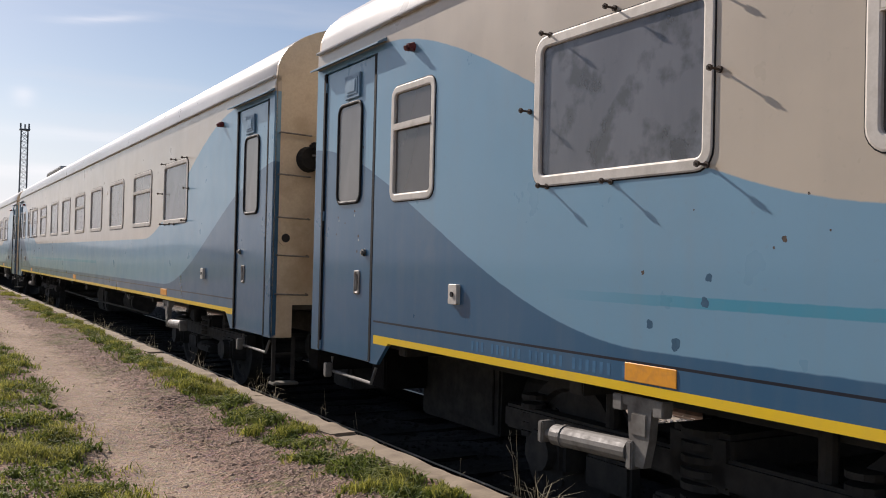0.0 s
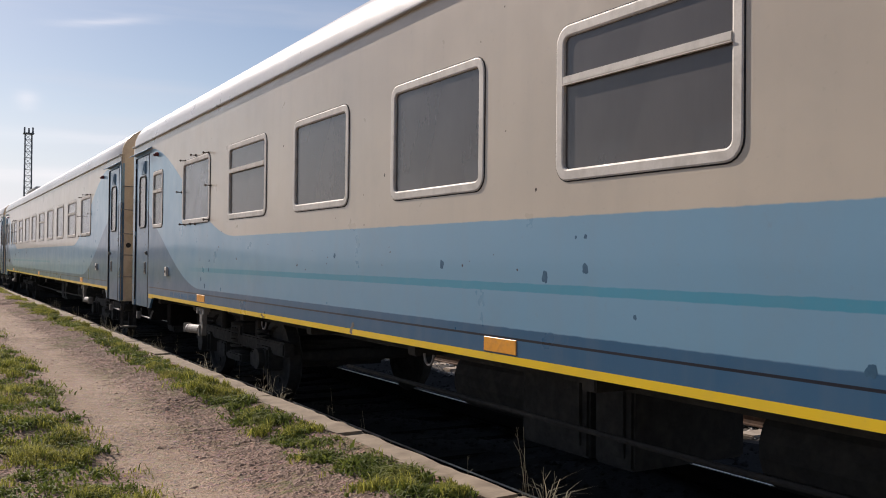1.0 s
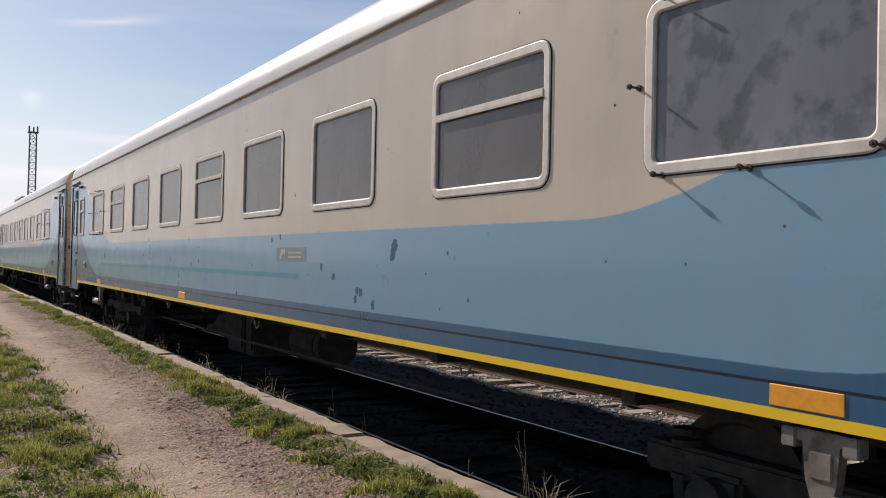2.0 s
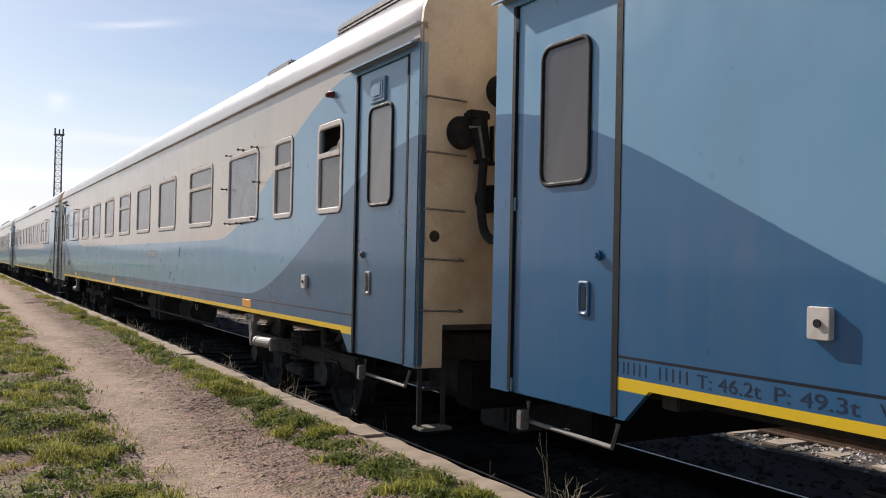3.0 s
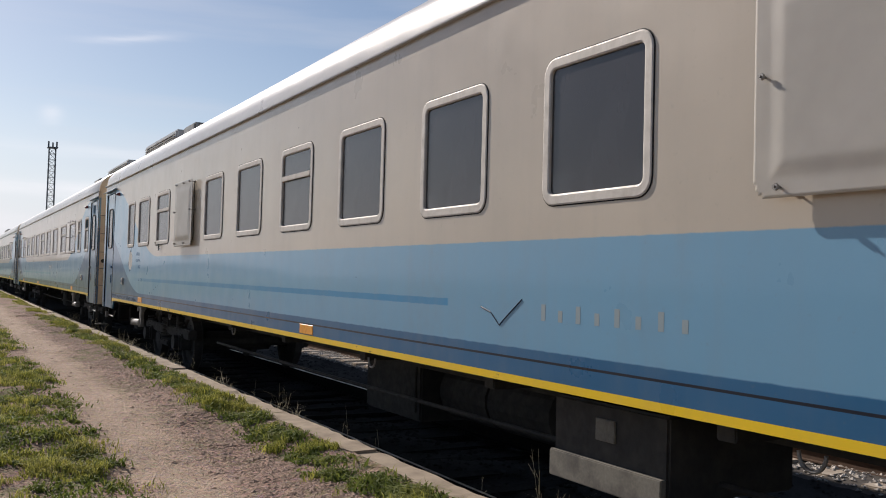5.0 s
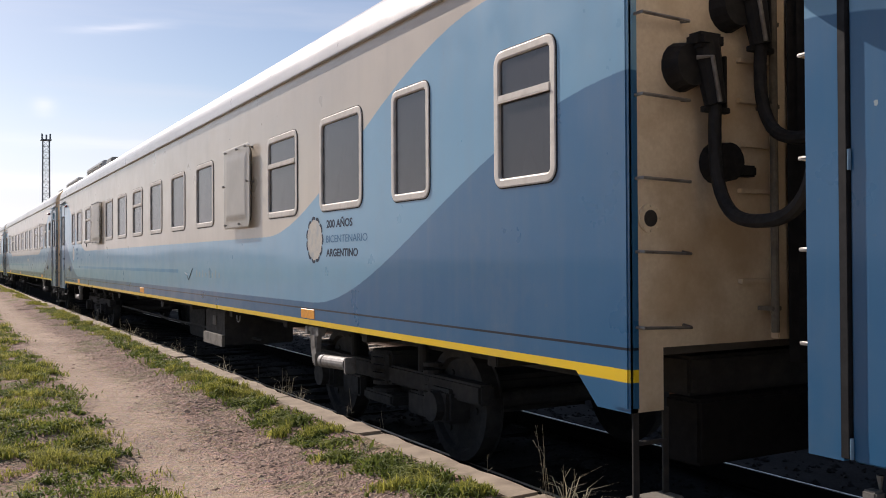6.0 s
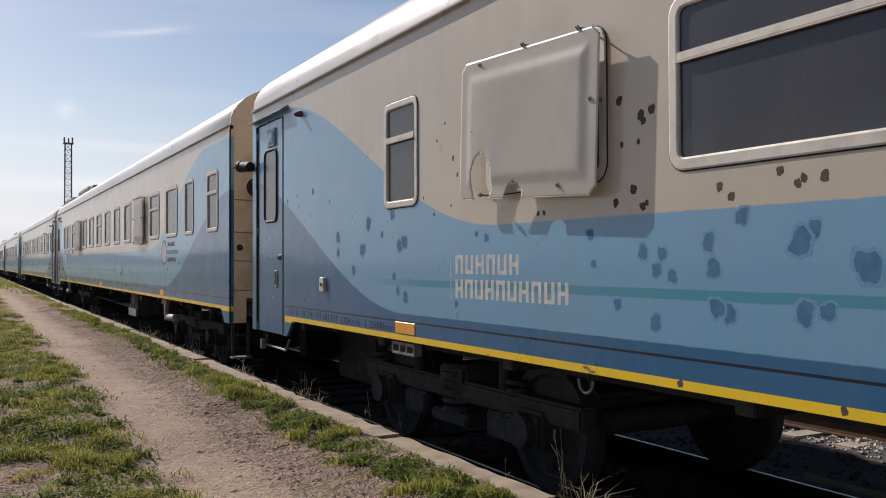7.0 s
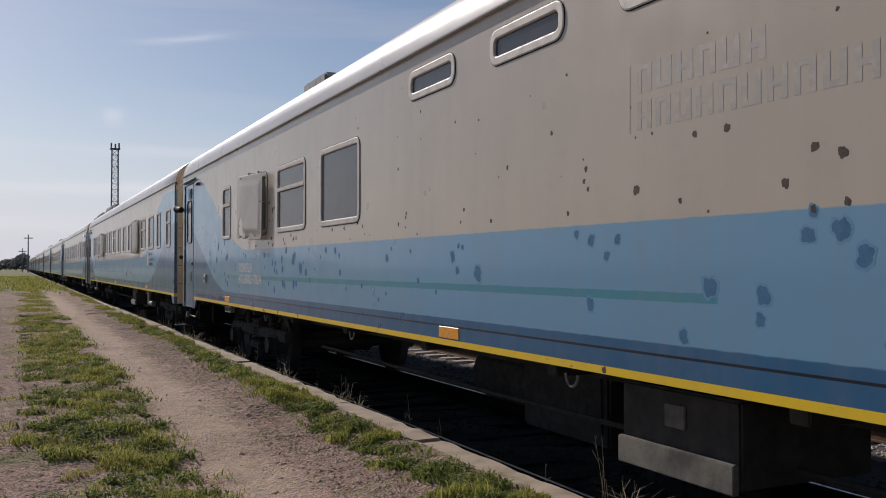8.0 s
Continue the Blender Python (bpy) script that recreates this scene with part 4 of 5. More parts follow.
    for u in plates:
        part("marker_plate", cached(("marker_plate", 0), lambda: plate(0.345, 0.088, 0.004, 0.006), ORANGE), None, coach, "orange marker plate", at=Matrix.Translation((-HALF - 0.005, -u, 1.121)))
    for u, s in ((plates[0] - 0.11, 1), (plates[2] + 0.04, -1)):
        part("bracket", cached(("bracket", damped), bracket_mesh if damped else slotted_mesh, GALV), None, coach, "pale pressed steel bracket", at=Matrix.Translation((-HALF + 0.05, -u, 1.0)))
        if damped:
            part("damper", cached(("damper", 0), damper_mesh, GALV), None, coach, "pale grey damper cylinder", at=Matrix.Translation((-HALF + 0.07, -u + 0.42 * s, 0.70)))
    for u in (2.40, COACH - 2.37) if rear else (2.45,):
        sock = part("socket_box", cached(("socket_box", 0), lambda: plate(0.105, 0.13, 0.012, 0.03), ALU), None, coach, "small pale socket box", at=Matrix.Translation((-HALF - 0.03, -u, 1.425)))
        part("socket_hole", cached(("socket_hole", 0), hole_mesh, RUBBER), None, sock)
    for u in (6.4, 9.85, 13.8, 18.0):
        part("lifting_eye", cached(("lifting_eye", 0), ring_mesh, GALV), None, coach, at=Matrix.Translation((-HALF + 0.05, -u, 0.975)))
    for u in (1.75, COACH - 1.75) if rear else (1.75,):
        bm = bmesh.new()
        rod(bm, (-HALF, -u, 3.15), (-HALF - 0.05, -u, 3.14), 0.035, 0.028, 12)
        rod(bm, (-HALF - 0.05, -u, 3.14), (-HALF - 0.07, -u, 3.13), 0.02, n=10)
        part("indicator_lamp", bm, RED_LENS, coach, "small dark red indicator lamp")
    bm = bmesh.new()
    tube(bm, [(-1.05, -7.5, 0.62), (-1.05, -12.0, 0.6), (-1.05, -17.5, 0.62)], 0.018, 6)
    part("brake_pipe", bm, BLACK, coach)
    for u0, u1, top, nm, lv in units:
        roof_unit(coach, u0, u1, top, nm, lv)
    for k, (u0, u1, z0) in enumerate(extras):
        bm = bmesh.new()
        box(bm, -HALF + 0.14, -0.5, -u1, -u0, z0, 0.98, 0.015)
        bx = part("equipment_box", bm, BLACK, coach, "dusty black underfloor equipment box")
        bm = bmesh.new()
        box(bm, -HALF + 0.125, -HALF + 0.14, -(u0 + u1) / 2 - 0.08, -(u0 + u1) / 2 + 0.08, 0.78, 0.90, 0.004)
        part("name_plate", bm, DUSTY, bx)
        bm = bmesh.new()
        box(bm, -HALF + 0.10, -HALF + 0.14, -u1 + 0.01, -u0 - 0.01, z0 - 0.02, z0 + 0.13, 0.006)
        part("box_foot", bm, DUSTY, bx, "bare dusty lower flange")
    return coach


wins_a = [(COACH - b, COACH - a, k) for a, b, k in ((3.21, 4.53, "bolted"), (5.26, 6.57, "split"), (7.32, 8.58, "plain"), (9.34, 10.61, "plain"), (11.34, 12.63, "split"),
          (13.36, 14.65, "plain"), (15.38, 16.70, "plain"), (17.6, 18.94, "split"), (19.7, 20.98, "bolted"), (21.53, 22.14, "split"), (22.84, 23.46, "split"))]
wins_b = [(1.44, 2.08, "split"), (3.21, 4.53, "bolted"), (5.26, 6.57, "split"), (7.32, 8.58, "plain"), (9.34, 10.61, "plain"), (11.34, 12.63, "split"),
          (13.36, 14.65, "plain"), (15.38, 16.70, "plain"), (17.6, 18.94, "split"), (19.7, 20.98, "bolted"), (21.53, 22.14, "split"), (22.84, 23.46, "open")]
wins_c = [(2.81, 3.45, "plain"), (3.83, 4.81, "plain"), (5.39, 6.35, "split"), (6.93, 7.88, "guard"), (8.45, 9.37, "plain"), (9.96, 10.93, "plain"), (11.55, 12.47, "split"),
          (13.11, 14.04, "plain"), (14.67, 15.57, "plain"), (16.19, 17.1, "plain"), (17.75, 18.68, "guard"), (19.24, 20.17, "split"), (20.75, 21.7, "plain"),
          (22.25, 22.86, "plain"), (23.71, 24.35, "split")]
wins_d = [(3.8, 4.41, "split"), (5.42, 6.66, "broken"), (7.14, 8.41, "split"), (8.95, 10.22, "plain"), (11.42, 12.31, "plain", 3.025, 3.275), (12.87, 13.81, "plain", 3.025, 3.275),
          (14.36, 15.29, "plain", 3.025, 3.275), (17.6, 18.9, "plain"), (19.7, 20.98, "split"), (22.84, 23.46, "split")]

# PALE_PANE paints the bright grazing reflection into this coach's window glass.
coach_a = coach_body("passenger_coach", "faded beige and blue coach with a bolted window, on rails", wins_a, (True, True), (4.2, 12.5, 20.6), ((1.2, 4.2, 4.27, "roof_unit", True),), (), FADED, glass=PALE_PANE)
coach_b = coach_body("passenger_coach", "faded beige and blue coach with doors at both ends", wins_b, (True, True), (4.17, 10.8, 20.63),
                     ((21.5, 24.3, 4.27, "roof_unit", True), (19.0, 19.9, 4.2, "roof_hood", False)), (), FADED)
coach_c = coach_body("passenger_coach", "beige and blue coach with plastic-guarded windows, commemorative badge", wins_c, (True, False), (4.2, 12.42, 20.43),
                     ((0.5, 3.4, 4.31, "roof_unit", True), (4.0, 4.8, 4.25, "roof_hood", False)), ((16.16, 17.10, 0.54),), FRESH, gear=((11.6, 14.7),))
coach_d = coach_body("passenger_coach", "battered blotched beige and blue coach with small high windows", wins_d, (True, True), (4.18, 12.19, 20.6),
                     ((6.0, 7.0, 4.24, "roof_hood", False),), ((14.18, 15.11, 0.545),), BATTERED, damped=False, gear=((0.2, 2.0), (10.3, 14.0)))

# the far part of the train
FAR = []
for k in range(8):
    c = copy_thing(coach_b if k % 3 else coach_a, Matrix.Translation((0, 0, 0)))
    FAR.append(c)

# blots, chips and touched-up places
rnd = random.Random(5)


def scatter(n, u0, u1, z0, z1, a, b, windows):
    out = []
    while len(out) < n:
        u, z, r = rnd.uniform(u0, u1), rnd.uniform(z0, z1), a + (b - a) * rnd.random() ** 2
        if all(not (w[0] - 0.1 < u < w[1] + 0.1 and (w[3] if len(w) > 3 else SILL) - 0.08 < z < (w[4] if len(w) > 4 else HEAD) + 0.08) for w in windows):
            out.append((u, z, r))
    return out


patches(coach_d, "touch_up", PATCH, [
    (6.51, 1.78, 0.034), (6.54, 1.62, 0.025), (6.94, 1.68, 0.045), (7.08, 1.67, 0.038), (7.04, 1.59, 0.04), (7.15, 1.56, 0.038), (7.39, 1.72, 0.047), (7.42, 1.60, 0.047), (7.59, 1.83, 0.042),
    (7.90, 1.71, 0.064), (7.97, 1.76, 0.042), (8.21, 1.61, 0.073), (6.74, 1.41, 0.037), (7.03, 1.33, 0.046), (7.44, 1.42, 0.05), (7.51, 1.40, 0.05), (7.92, 1.42, 0.055), (8.03, 1.43, 0.042),
    (5.41, 1.79, 0.03), (5.28, 1.82, 0.022), (5.00, 1.34, 0.028),
    (12.67, 1.58, 0.06), (13.93, 1.82, 0.03), (14.08, 1.78, 0.035), (14.33, 1.78, 0.03), (14.23, 1.69, 0.03), (14.07, 1.41, 0.045),
    (14.87, 1.28, 0.04), (15.06, 1.53, 0.055), (15.4, 1.5, 0.05), (15.38, 1.39, 0.035), (15.68, 1.86, 0.03), (15.65, 1.76, 0.04), (15.82, 1.78, 0.055), (15.93, 1.67, 0.05)]
    + scatter(22, 8.3, 12.5, 1.32, 1.84, 0.02, 0.05, ()) + scatter(16, 16, 20, 1.3, 1.83, 0.025, 0.06, ()), "darker blue touched-up blots", OVERSPRAY)
patches(coach_d, "rust_chip", RUST, [
    (14.5, 2.04, 0.03), (15.53, 1.99, 0.026), (15.83, 2.09, 0.03), (15.69, 2.13, 0.024), (15.18, 2.28, 0.024), (14.96, 2.28, 0.02), (14.03, 2.2, 0.02), (14.01, 2.13, 0.016),
    (14.05, 2.08, 0.016), (12.87, 1.95, 0.018), (13.84, 1.95, 0.016), (13.66, 2.46, 0.018), (14.85, 1.96, 0.016), (15.68, 1.87, 0.02), (15.85, 1.89, 0.02),
    (6.76, 2.47, 0.030), (6.93, 2.37, 0.032), (6.95, 2.34, 0.022), (7.01, 2.39, 0.029), (6.91, 2.24, 0.016), (6.78, 2.24, 0.018), (6.87, 2.00, 0.030), (6.73, 1.94, 0.027), (6.94, 1.91, 0.024),
    (6.97, 1.925, 0.018), (7.80, 2.01, 0.025), (7.89, 1.95, 0.022), (7.92, 1.97, 0.022), (8.02, 1.97, 0.027), (7.46, 1.97, 0.024), (7.53, 1.92, 0.024), (6.01, 1.92, 0.018), (6.07, 1.92, 0.018),
    (4.84, 2.62, 0.012), (4.72, 2.51, 0.012), (4.96, 2.36, 0.022), (5.02, 2.24, 0.018), (4.93, 2.03, 0.012), (4.67, 1.98, 0.016), (4.50, 2.11, 0.013), (7.2, 1.05, 0.022), (8.1, 1.05, 0.02), (14.2, 1.045, 0.022)]
    + scatter(14, 8.2, 12.5, 1.88, 2.06, 0.01, 0.028, ()) + scatter(40, 8.2, 20, 1.88, 3.2, 0.006, 0.018, wins_d), "dark rusty chips in the paint")
patches(coach_d, "touch_up", PATCH, [
    (3.47, 1.96, 0.058), (3.75, 1.86, 0.03), (2.77, 1.86, 0.05), (2.77, 1.72, 0.042), (3.34, 1.74, 0.058), (3.14, 1.56, 0.045), (3.95, 2.01, 0.044), (4.08, 1.76, 0.05), (4.17, 1.79, 0.055),
    (3.98, 1.52, 0.036), (4.05, 1.41, 0.04), (4.19, 1.36, 0.05), (2.55, 2.20, 0.021), (1.62, 2.32, 0.02), (1.68, 2.20, 0.017), (1.31, 2.28, 0.025)], "darker blue touched-up blots", OVERSPRAY)
patches(coach_d, "rust_chip", RUST, [(2.1, 2.33, 0.035)], "rust-red scar in the paint")
patches(coach_d, "door_chip", STICKER, [(0.4, 1.75, 0.016), (0.5, 1.85, 0.014), (0.7, 1.7, 0.014), (0.62, 1.9, 0.02), (0.75, 1.25, 0.02), (0.35, 1.6, 0.012), (0.9, 2.4, 0.015), (0.3, 2.2, 0.012)], "pale dents with chipped paint", base=0.014)
patches(coach_b, "door_chip", RUST, [(0.93, 2.52, 0.012), (0.9, 2.42, 0.014), (0.80, 2.02, 0.012), (0.48, 1.98, 0.01), (0.88, 1.82, 0.014), (0.86, 1.70, 0.012), (0.62, 1.93, 0.009), (0.45, 1.84, 0.009)], "small dents with chipped paint", base=0.014)
patches(coach_b, "door_chip", STICKER, [(0.915, 2.40, 0.011), (0.80, 1.985, 0.010), (0.885, 1.79, 0.011), (0.5, 1.95, 0.009)], "pale dents with chipped paint", base=0.014)
patches(coach_b, "touch_up", DARK_BLOT, [
    (15.66, 1.57, 0.035), (15.93, 1.49, 0.035), (16.41, 1.39, 0.035), (16.48, 1.38, 0.04), (16.38, 1.32, 0.035), (16.71, 1.29, 0.04), (17.06, 1.75, 0.055), (17.03, 1.68, 0.05),
    (14.36, 1.82, 0.03), (14.6, 1.85, 0.03), (10.1, 1.6, 0.03), (11.24, 1.54, 0.035), (11.59, 1.59, 0.03), (11.59, 1.76, 0.015), (13.22, 1.24, 0.03),
    (4.52, 1.59, 0.022), (4.5, 1.48, 0.026), (4.16, 1.36, 0.026), (4.33, 1.28, 0.034)] + scatter(10, 8, 20, 1.28, 1.8, 0.01, 0.024, ()), "dark blue touched-up blots")
patches(coach_b, "rust_chip", RUST, scatter(46, 4, 21, 1.5, 3.2, 0.005, 0.017, wins_b), "small dark chips in the paint")
patches(coach_b, "edge_dent", DUSTY, [(8.66, 1.055, 0.034), (8.69, 1.10, 0.026)], "grey scraped dent across the yellow edge")
patches(coach_c, "paint_chip", INK, [(5.35, 1.33, 0.012), (5.5, 1.37, 0.014), (5.62, 1.40, 0.012), (5.2, 1.27, 0.01), (4.0, 1.46, 0.01)] + scatter(8, 4, 22, 1.3, 3.2, 0.004, 0.009, wins_c), "small dark chips in the paint")

# words and badges
def badge(coach, u, z, r, petals):
    bm = bmesh.new()
    n = 44
    pts = [(1 + 0.045 * math.cos(11 * 2 * math.pi * k / n)) for k in range(n)]
    vs = [bm.verts.new((-HALF - 0.0007, -(u + 0.93 * r * q * math.cos(2 * math.pi * k / n)), z + 0.93 * r * q * math.sin(2 * math.pi * k / n))) for k, q in enumerate(pts)]
    bm.faces.new(vs)
    b = part("badge", bm, CREAM, coach, "cream round badge with a scalloped rim")
    for k in petals:
        bm = bmesh.new()
        a0 = 2 * math.pi * k / 11
        out = []
        for j in range(7):
            a = a0 + (j / 6 - 0.5) * 2 * math.pi / 11 * 0.84
            out.append((a, r * (1.0 + 0.07 * math.cos((j / 6 - 0.5) * math.pi))))
        inn = [(a, r * (0.93 - 0.10 * abs(j / 6 - 0.5))) for j, (a, q) in enumerate(out)]
        ring = out + inn[::-1]
        bm.faces.new([bm.verts.new((-HALF - 0.0014, -(u + q * math.cos(a)), z + q * math.sin(a))) for a, q in ring])
        part("badge_petal", bm, INK, b, "navy rim petal")


badge(coach_c, 20.615, 1.812, 0.205, range(11))
badge(coach_c, 3.165, 1.81, 0.185, (1, 3, 6, 8))
lettering(coach_c, "200 AÑOS", INK, 20.91, 1.915, 0.068, 0.58, "navy painted words", 0.003)
lettering(coach_c, "BICENTENARIO", PATCH, 20.90, 1.782, 0.066, 0.89, "navy painted words")
lettering(coach_c, "ARGENTINO", INK, 20.90, 1.66, 0.066, 0.70, "navy painted words", 0.003)
lettering(coach_c, "AÑOS", PATCH, 3.69, 1.90, 0.055, 0.34, "worn navy painted words", 0.002)
lettering(coach_c, "ENAR", PATCH, 3.72, 1.785, 0.055, 0.36, "worn navy painted words")
lettering(coach_c, "INO", PATCH, 3.92, 1.672, 0.055, 0.2, "worn navy painted words", 0.002)


def name_block(coach, mat, u0, u1, z0, z1, label):
    """An operator's name as plain bars: an upright, and two lines of letter-wide blocks."""
    h = z1 - z0
    bars = [(u0, u0 + 0.012, z0, z1)]
    for n, (lo, hi), end in ((6, (0.56, 0.97), 0.62), (10, (0.03, 0.44), 1.0)):
        w = (u1 - u0 - 0.07) * end / n
        for k in range(n):
            a = u0 + 0.07 + k * w
            z_lo, z_hi = z0 + lo * h, z0 + hi * h
            tall, c = z_hi - z_lo, 0.2 * (z_hi - z_lo)
            bars += [(a, a + 0.24 * w, z_lo, z_hi), (a + 0.54 * w, a + 0.78 * w, z_lo, z_hi)]
            level = (1.0, 0.6, 0.2)[(k * 2 + n) % 3]
            bars.append((a + 0.24 * w, a + 0.54 * w, z_lo + level * tall - c, z_lo + level * tall))
    return strokes(coach, "name_bar", mat, bars, label)


name_block(coach_d, PALE_INK, 4.92, 6.34, 1.375, 1.69, "worn cream bars of the operator's name")
name_block(coach_d, GREY_INK, 14.44, 16.04, 2.35, 2.72, "ghost grey bars of the operator's name")
lettering(coach_d, "120Km h   L 25080mm", INK, 2.85, 1.083, 0.062, 1.12, "dark stencilled technical note")
strokes(coach_d, "stencil_bar", INK, [(1.38 + 0.042 * k, 1.392 + 0.042 * k, 1.088, 1.148) for k in range(33) if k % 5 != 3], "worn stencilled marks")
strokes(coach_c, "stencil_bar", INK, [(u, u + 0.012, 1.088, 1.15) for u in (1.22, 1.265, 1.30, 1.345, 1.385, 1.43, 1.53, 1.575, 1.62, 1.665, 1.71)], "worn stencilled marks")
lettering(coach_c, "T: 46.2t", INK, 1.78, 1.085, 0.064, 0.37, "dark stencilled technical note")
lettering(coach_c, "P: 49.3t", INK, 2.22, 1.085, 0.064, 0.40, "dark stencilled technical note")
lettering(coach_c, "V: 120Km/h", INK, 2.70, 1.085, 0.064, 0.55, "dark stencilled technical note")
lettering(coach_c, "L: 25080mm", INK, 3.31, 1.085, 0.064, 0.52, "dark stencilled technical note")
strokes(coach_b, "stencil_bar", PATCH, [(2.6 + 0.055 * k, 2.625 + 0.055 * k, 1.085, 1.145) for k in range(26) if k % 7 != 3], "worn stencilled marks")
strokes(coach_b, "faded_sticker", DULL_FILM, [(14.49, 15.3, 1.61, 1.745)], "faded grey-green sticker")
patches(coach_b, "sticker_mark", CREAM, [(14.62, 1.66, 0.03), (14.72, 1.71, 0.03), (14.66, 1.7, 0.035)], "torn cream remains of a drawing", base=-0.0012)
strokes(coach_b, "sticker_bar", PALE_INK, [(14.84 + 0.055 * k, 14.88 + 0.055 * k, z - 0.008, z + 0.008) for z in (1.695, 1.655) for k in range(6)], "pale worn bars of small print", 0.0016)
# a torn window seal and the remains of a scraped-off badge
bm = bmesh.new()
tube(bm, [(-HALF - 0.012, -5.38, 2.10), (-HALF - 0.02, -5.44, 2.06), (-HALF - 0.025, -5.58, 2.045), (-HALF - 0.02, -5.70, 2.052), (-HALF - 0.02, -5.735, 2.03), (-HALF - 0.025, -5.74, 1.965)], 0.008, 6)
tube(bm, [(-HALF - 0.02, -5.70, 2.05), (-HALF - 0.03, -5.745, 2.0), (-HALF - 0.02, -5.775, 1.99)], 0.006, 5)
part("torn_seal", bm, RUBBER, coach_c, "torn black window seal hanging down")
for pts in ([(15.54, 1.46), (15.66, 1.43), (15.76, 1.355)], [(15.76, 1.355), (15.82, 1.40), (16.0, 1.52)]):
    bm = bmesh.new()
    tube(bm, [(-HALF - 0.001, -u, z) for u, z in pts], 0.005, 4)
    part("badge_stroke", bm, INK, coach_c, "navy remains of a scraped badge")
strokes(coach_c, "ghost_bar", STICKER, [(16.2 + 0.16 * k, 16.24 + 0.16 * k, 1.405, 1.50 - 0.03 * (k % 2)) for k in range(8)], "pale ghosts of scraped letters")

# a lamp housing on the front corner of the blotched coach
bm = bmesh.new()
rod(bm, (-HALF + 0.05, -0.05, 2.76), (-HALF - 0.12, -0.03, 2.77), 0.03, n=10)
rod(bm, (-HALF - 0.06, -0.12, 2.76), (-HALF - 0.10, 0.16, 2.79), 0.058, 0.066, 16)
rod(bm, (-HALF - 0.092, 0.10, 2.784), (-HALF - 0.10, 0.17, 2.791), 0.072, 0.072, 16)
part("tail_lamp", bm, RUBBER, coach_d, "black tubular tail lamp on a bracket")

TRAIN = [(c, -PITCH * (k + 2)) for k, c in enumerate(FAR)] + [(coach_a, -PITCH), (coach_b, 0.0), (coach_c, PITCH), (coach_d, 2 * PITCH)]

# ---- the ground ----


def grid_mesh(name, xs, ys, height, mat):
    X, Y = np.meshgrid(xs, ys)
    Z = height(X, Y)
    co = np.stack([X, Y, Z], -1).reshape(-1, 3)
    nx, ny = len(xs), len(ys)
    i = (np.arange(ny - 1)[:, None] * nx + np.arange(nx - 1)[None, :]).ravel()
    faces = np.stack([i, i + 1, i + nx + 1, i + nx], -1)
    me = bpy.data.meshes.new(name)
    me.from_pydata(co.tolist(), [], faces.tolist())
    me.materials.append(mat)
    for p in me.polygons:
        p.use_smooth = True
    return new(name, me)


def ripple(X, Y):
    z = np.zeros_like(X)
    g = np.random.default_rng(3)
    for k in range(26):
        f = 0.5 * 1.17 ** k
        a, p = g.uniform(0, math.pi), g.uniform(0, 6.28)
        z += np.sin((X * np.cos(a) + Y * np.sin(a)) * f + p) * 0.02 / f ** 0.75
    return z


KERB_IN, KERB_OUT = 2.63, 2.875


def ground_height(X, Y):
    z = ripple(X, Y) * np.clip(1 - np.abs(Y) / 120, 0, 1)
    z -= 0.03 * np.exp(-((X - 1.6) / 0.45) ** 2)
    return np.where(X > 2.3, z * np.clip((2.66 - X) / 0.36, 0, 1) - 0.01, z)


near_x = np.concatenate([[-600, -200, -80, -30, -14, -7], np.linspace(-4, 2.66, 90)])
near_y = np.concatenate([[-600, -200, -80, -30, -12, -4], np.linspace(0, 24, 200), np.linspace(25, 70, 60), [80, 100, 130, 180, 250, 400, 800, 2500]])
tagged(grid_mesh("ground", near_x, near_y, ground_height, GROUND), "trodden dirt platform with patchy grass", "ground", kind="structure")


def bed_height(X, Y):
    z = np.full_like(X, -0.62) + 0.5 * ripple(X * 3, Y * 3)
    for c in (TRACK_X, TRACK_X + 4.25):
        z = np.maximum(z, -0.53 + 0.4 * ripple(X * 4, Y * 4) - np.clip(np.abs(X - c) - 1.3, 0, 9) * 0.3)
    return np.where(X > 13, -0.35 + 0.6 * ripple(X, Y) * np.clip(1 - np.abs(Y) / 150, 0, 1), z)


bed_y = np.concatenate([[-600, -200, -80, -30, -10], np.linspace(0, 40, 240), [60, 90, 130, 200, 400, 800, 2500]])
# Shadow colour painted up to x = 7.35, about where the train's shadow ends.
tagged(grid_mesh("track_bed", np.linspace(2.7, 7.35, 40), bed_y, bed_height, SHADED_BALLAST), "ballast coloured black like the shade under the train", "ballast", kind="structure")
bed_x = np.concatenate([np.linspace(7.35, 11, 30), [13, 14, 18, 30, 80, 200, 700, 2500]])
tagged(grid_mesh("second_track_bed", bed_x, bed_y, bed_height, BALLAST), "grey ballast bed of the second track", "ballast", kind="structure")

# kerb stones along the platform's edge
kerb = new("platform_kerb")
tagged(kerb, "sandy worn concrete platform kerb", "kerb", kind="structure")
rk = random.Random(8)
kerb_meshes = []
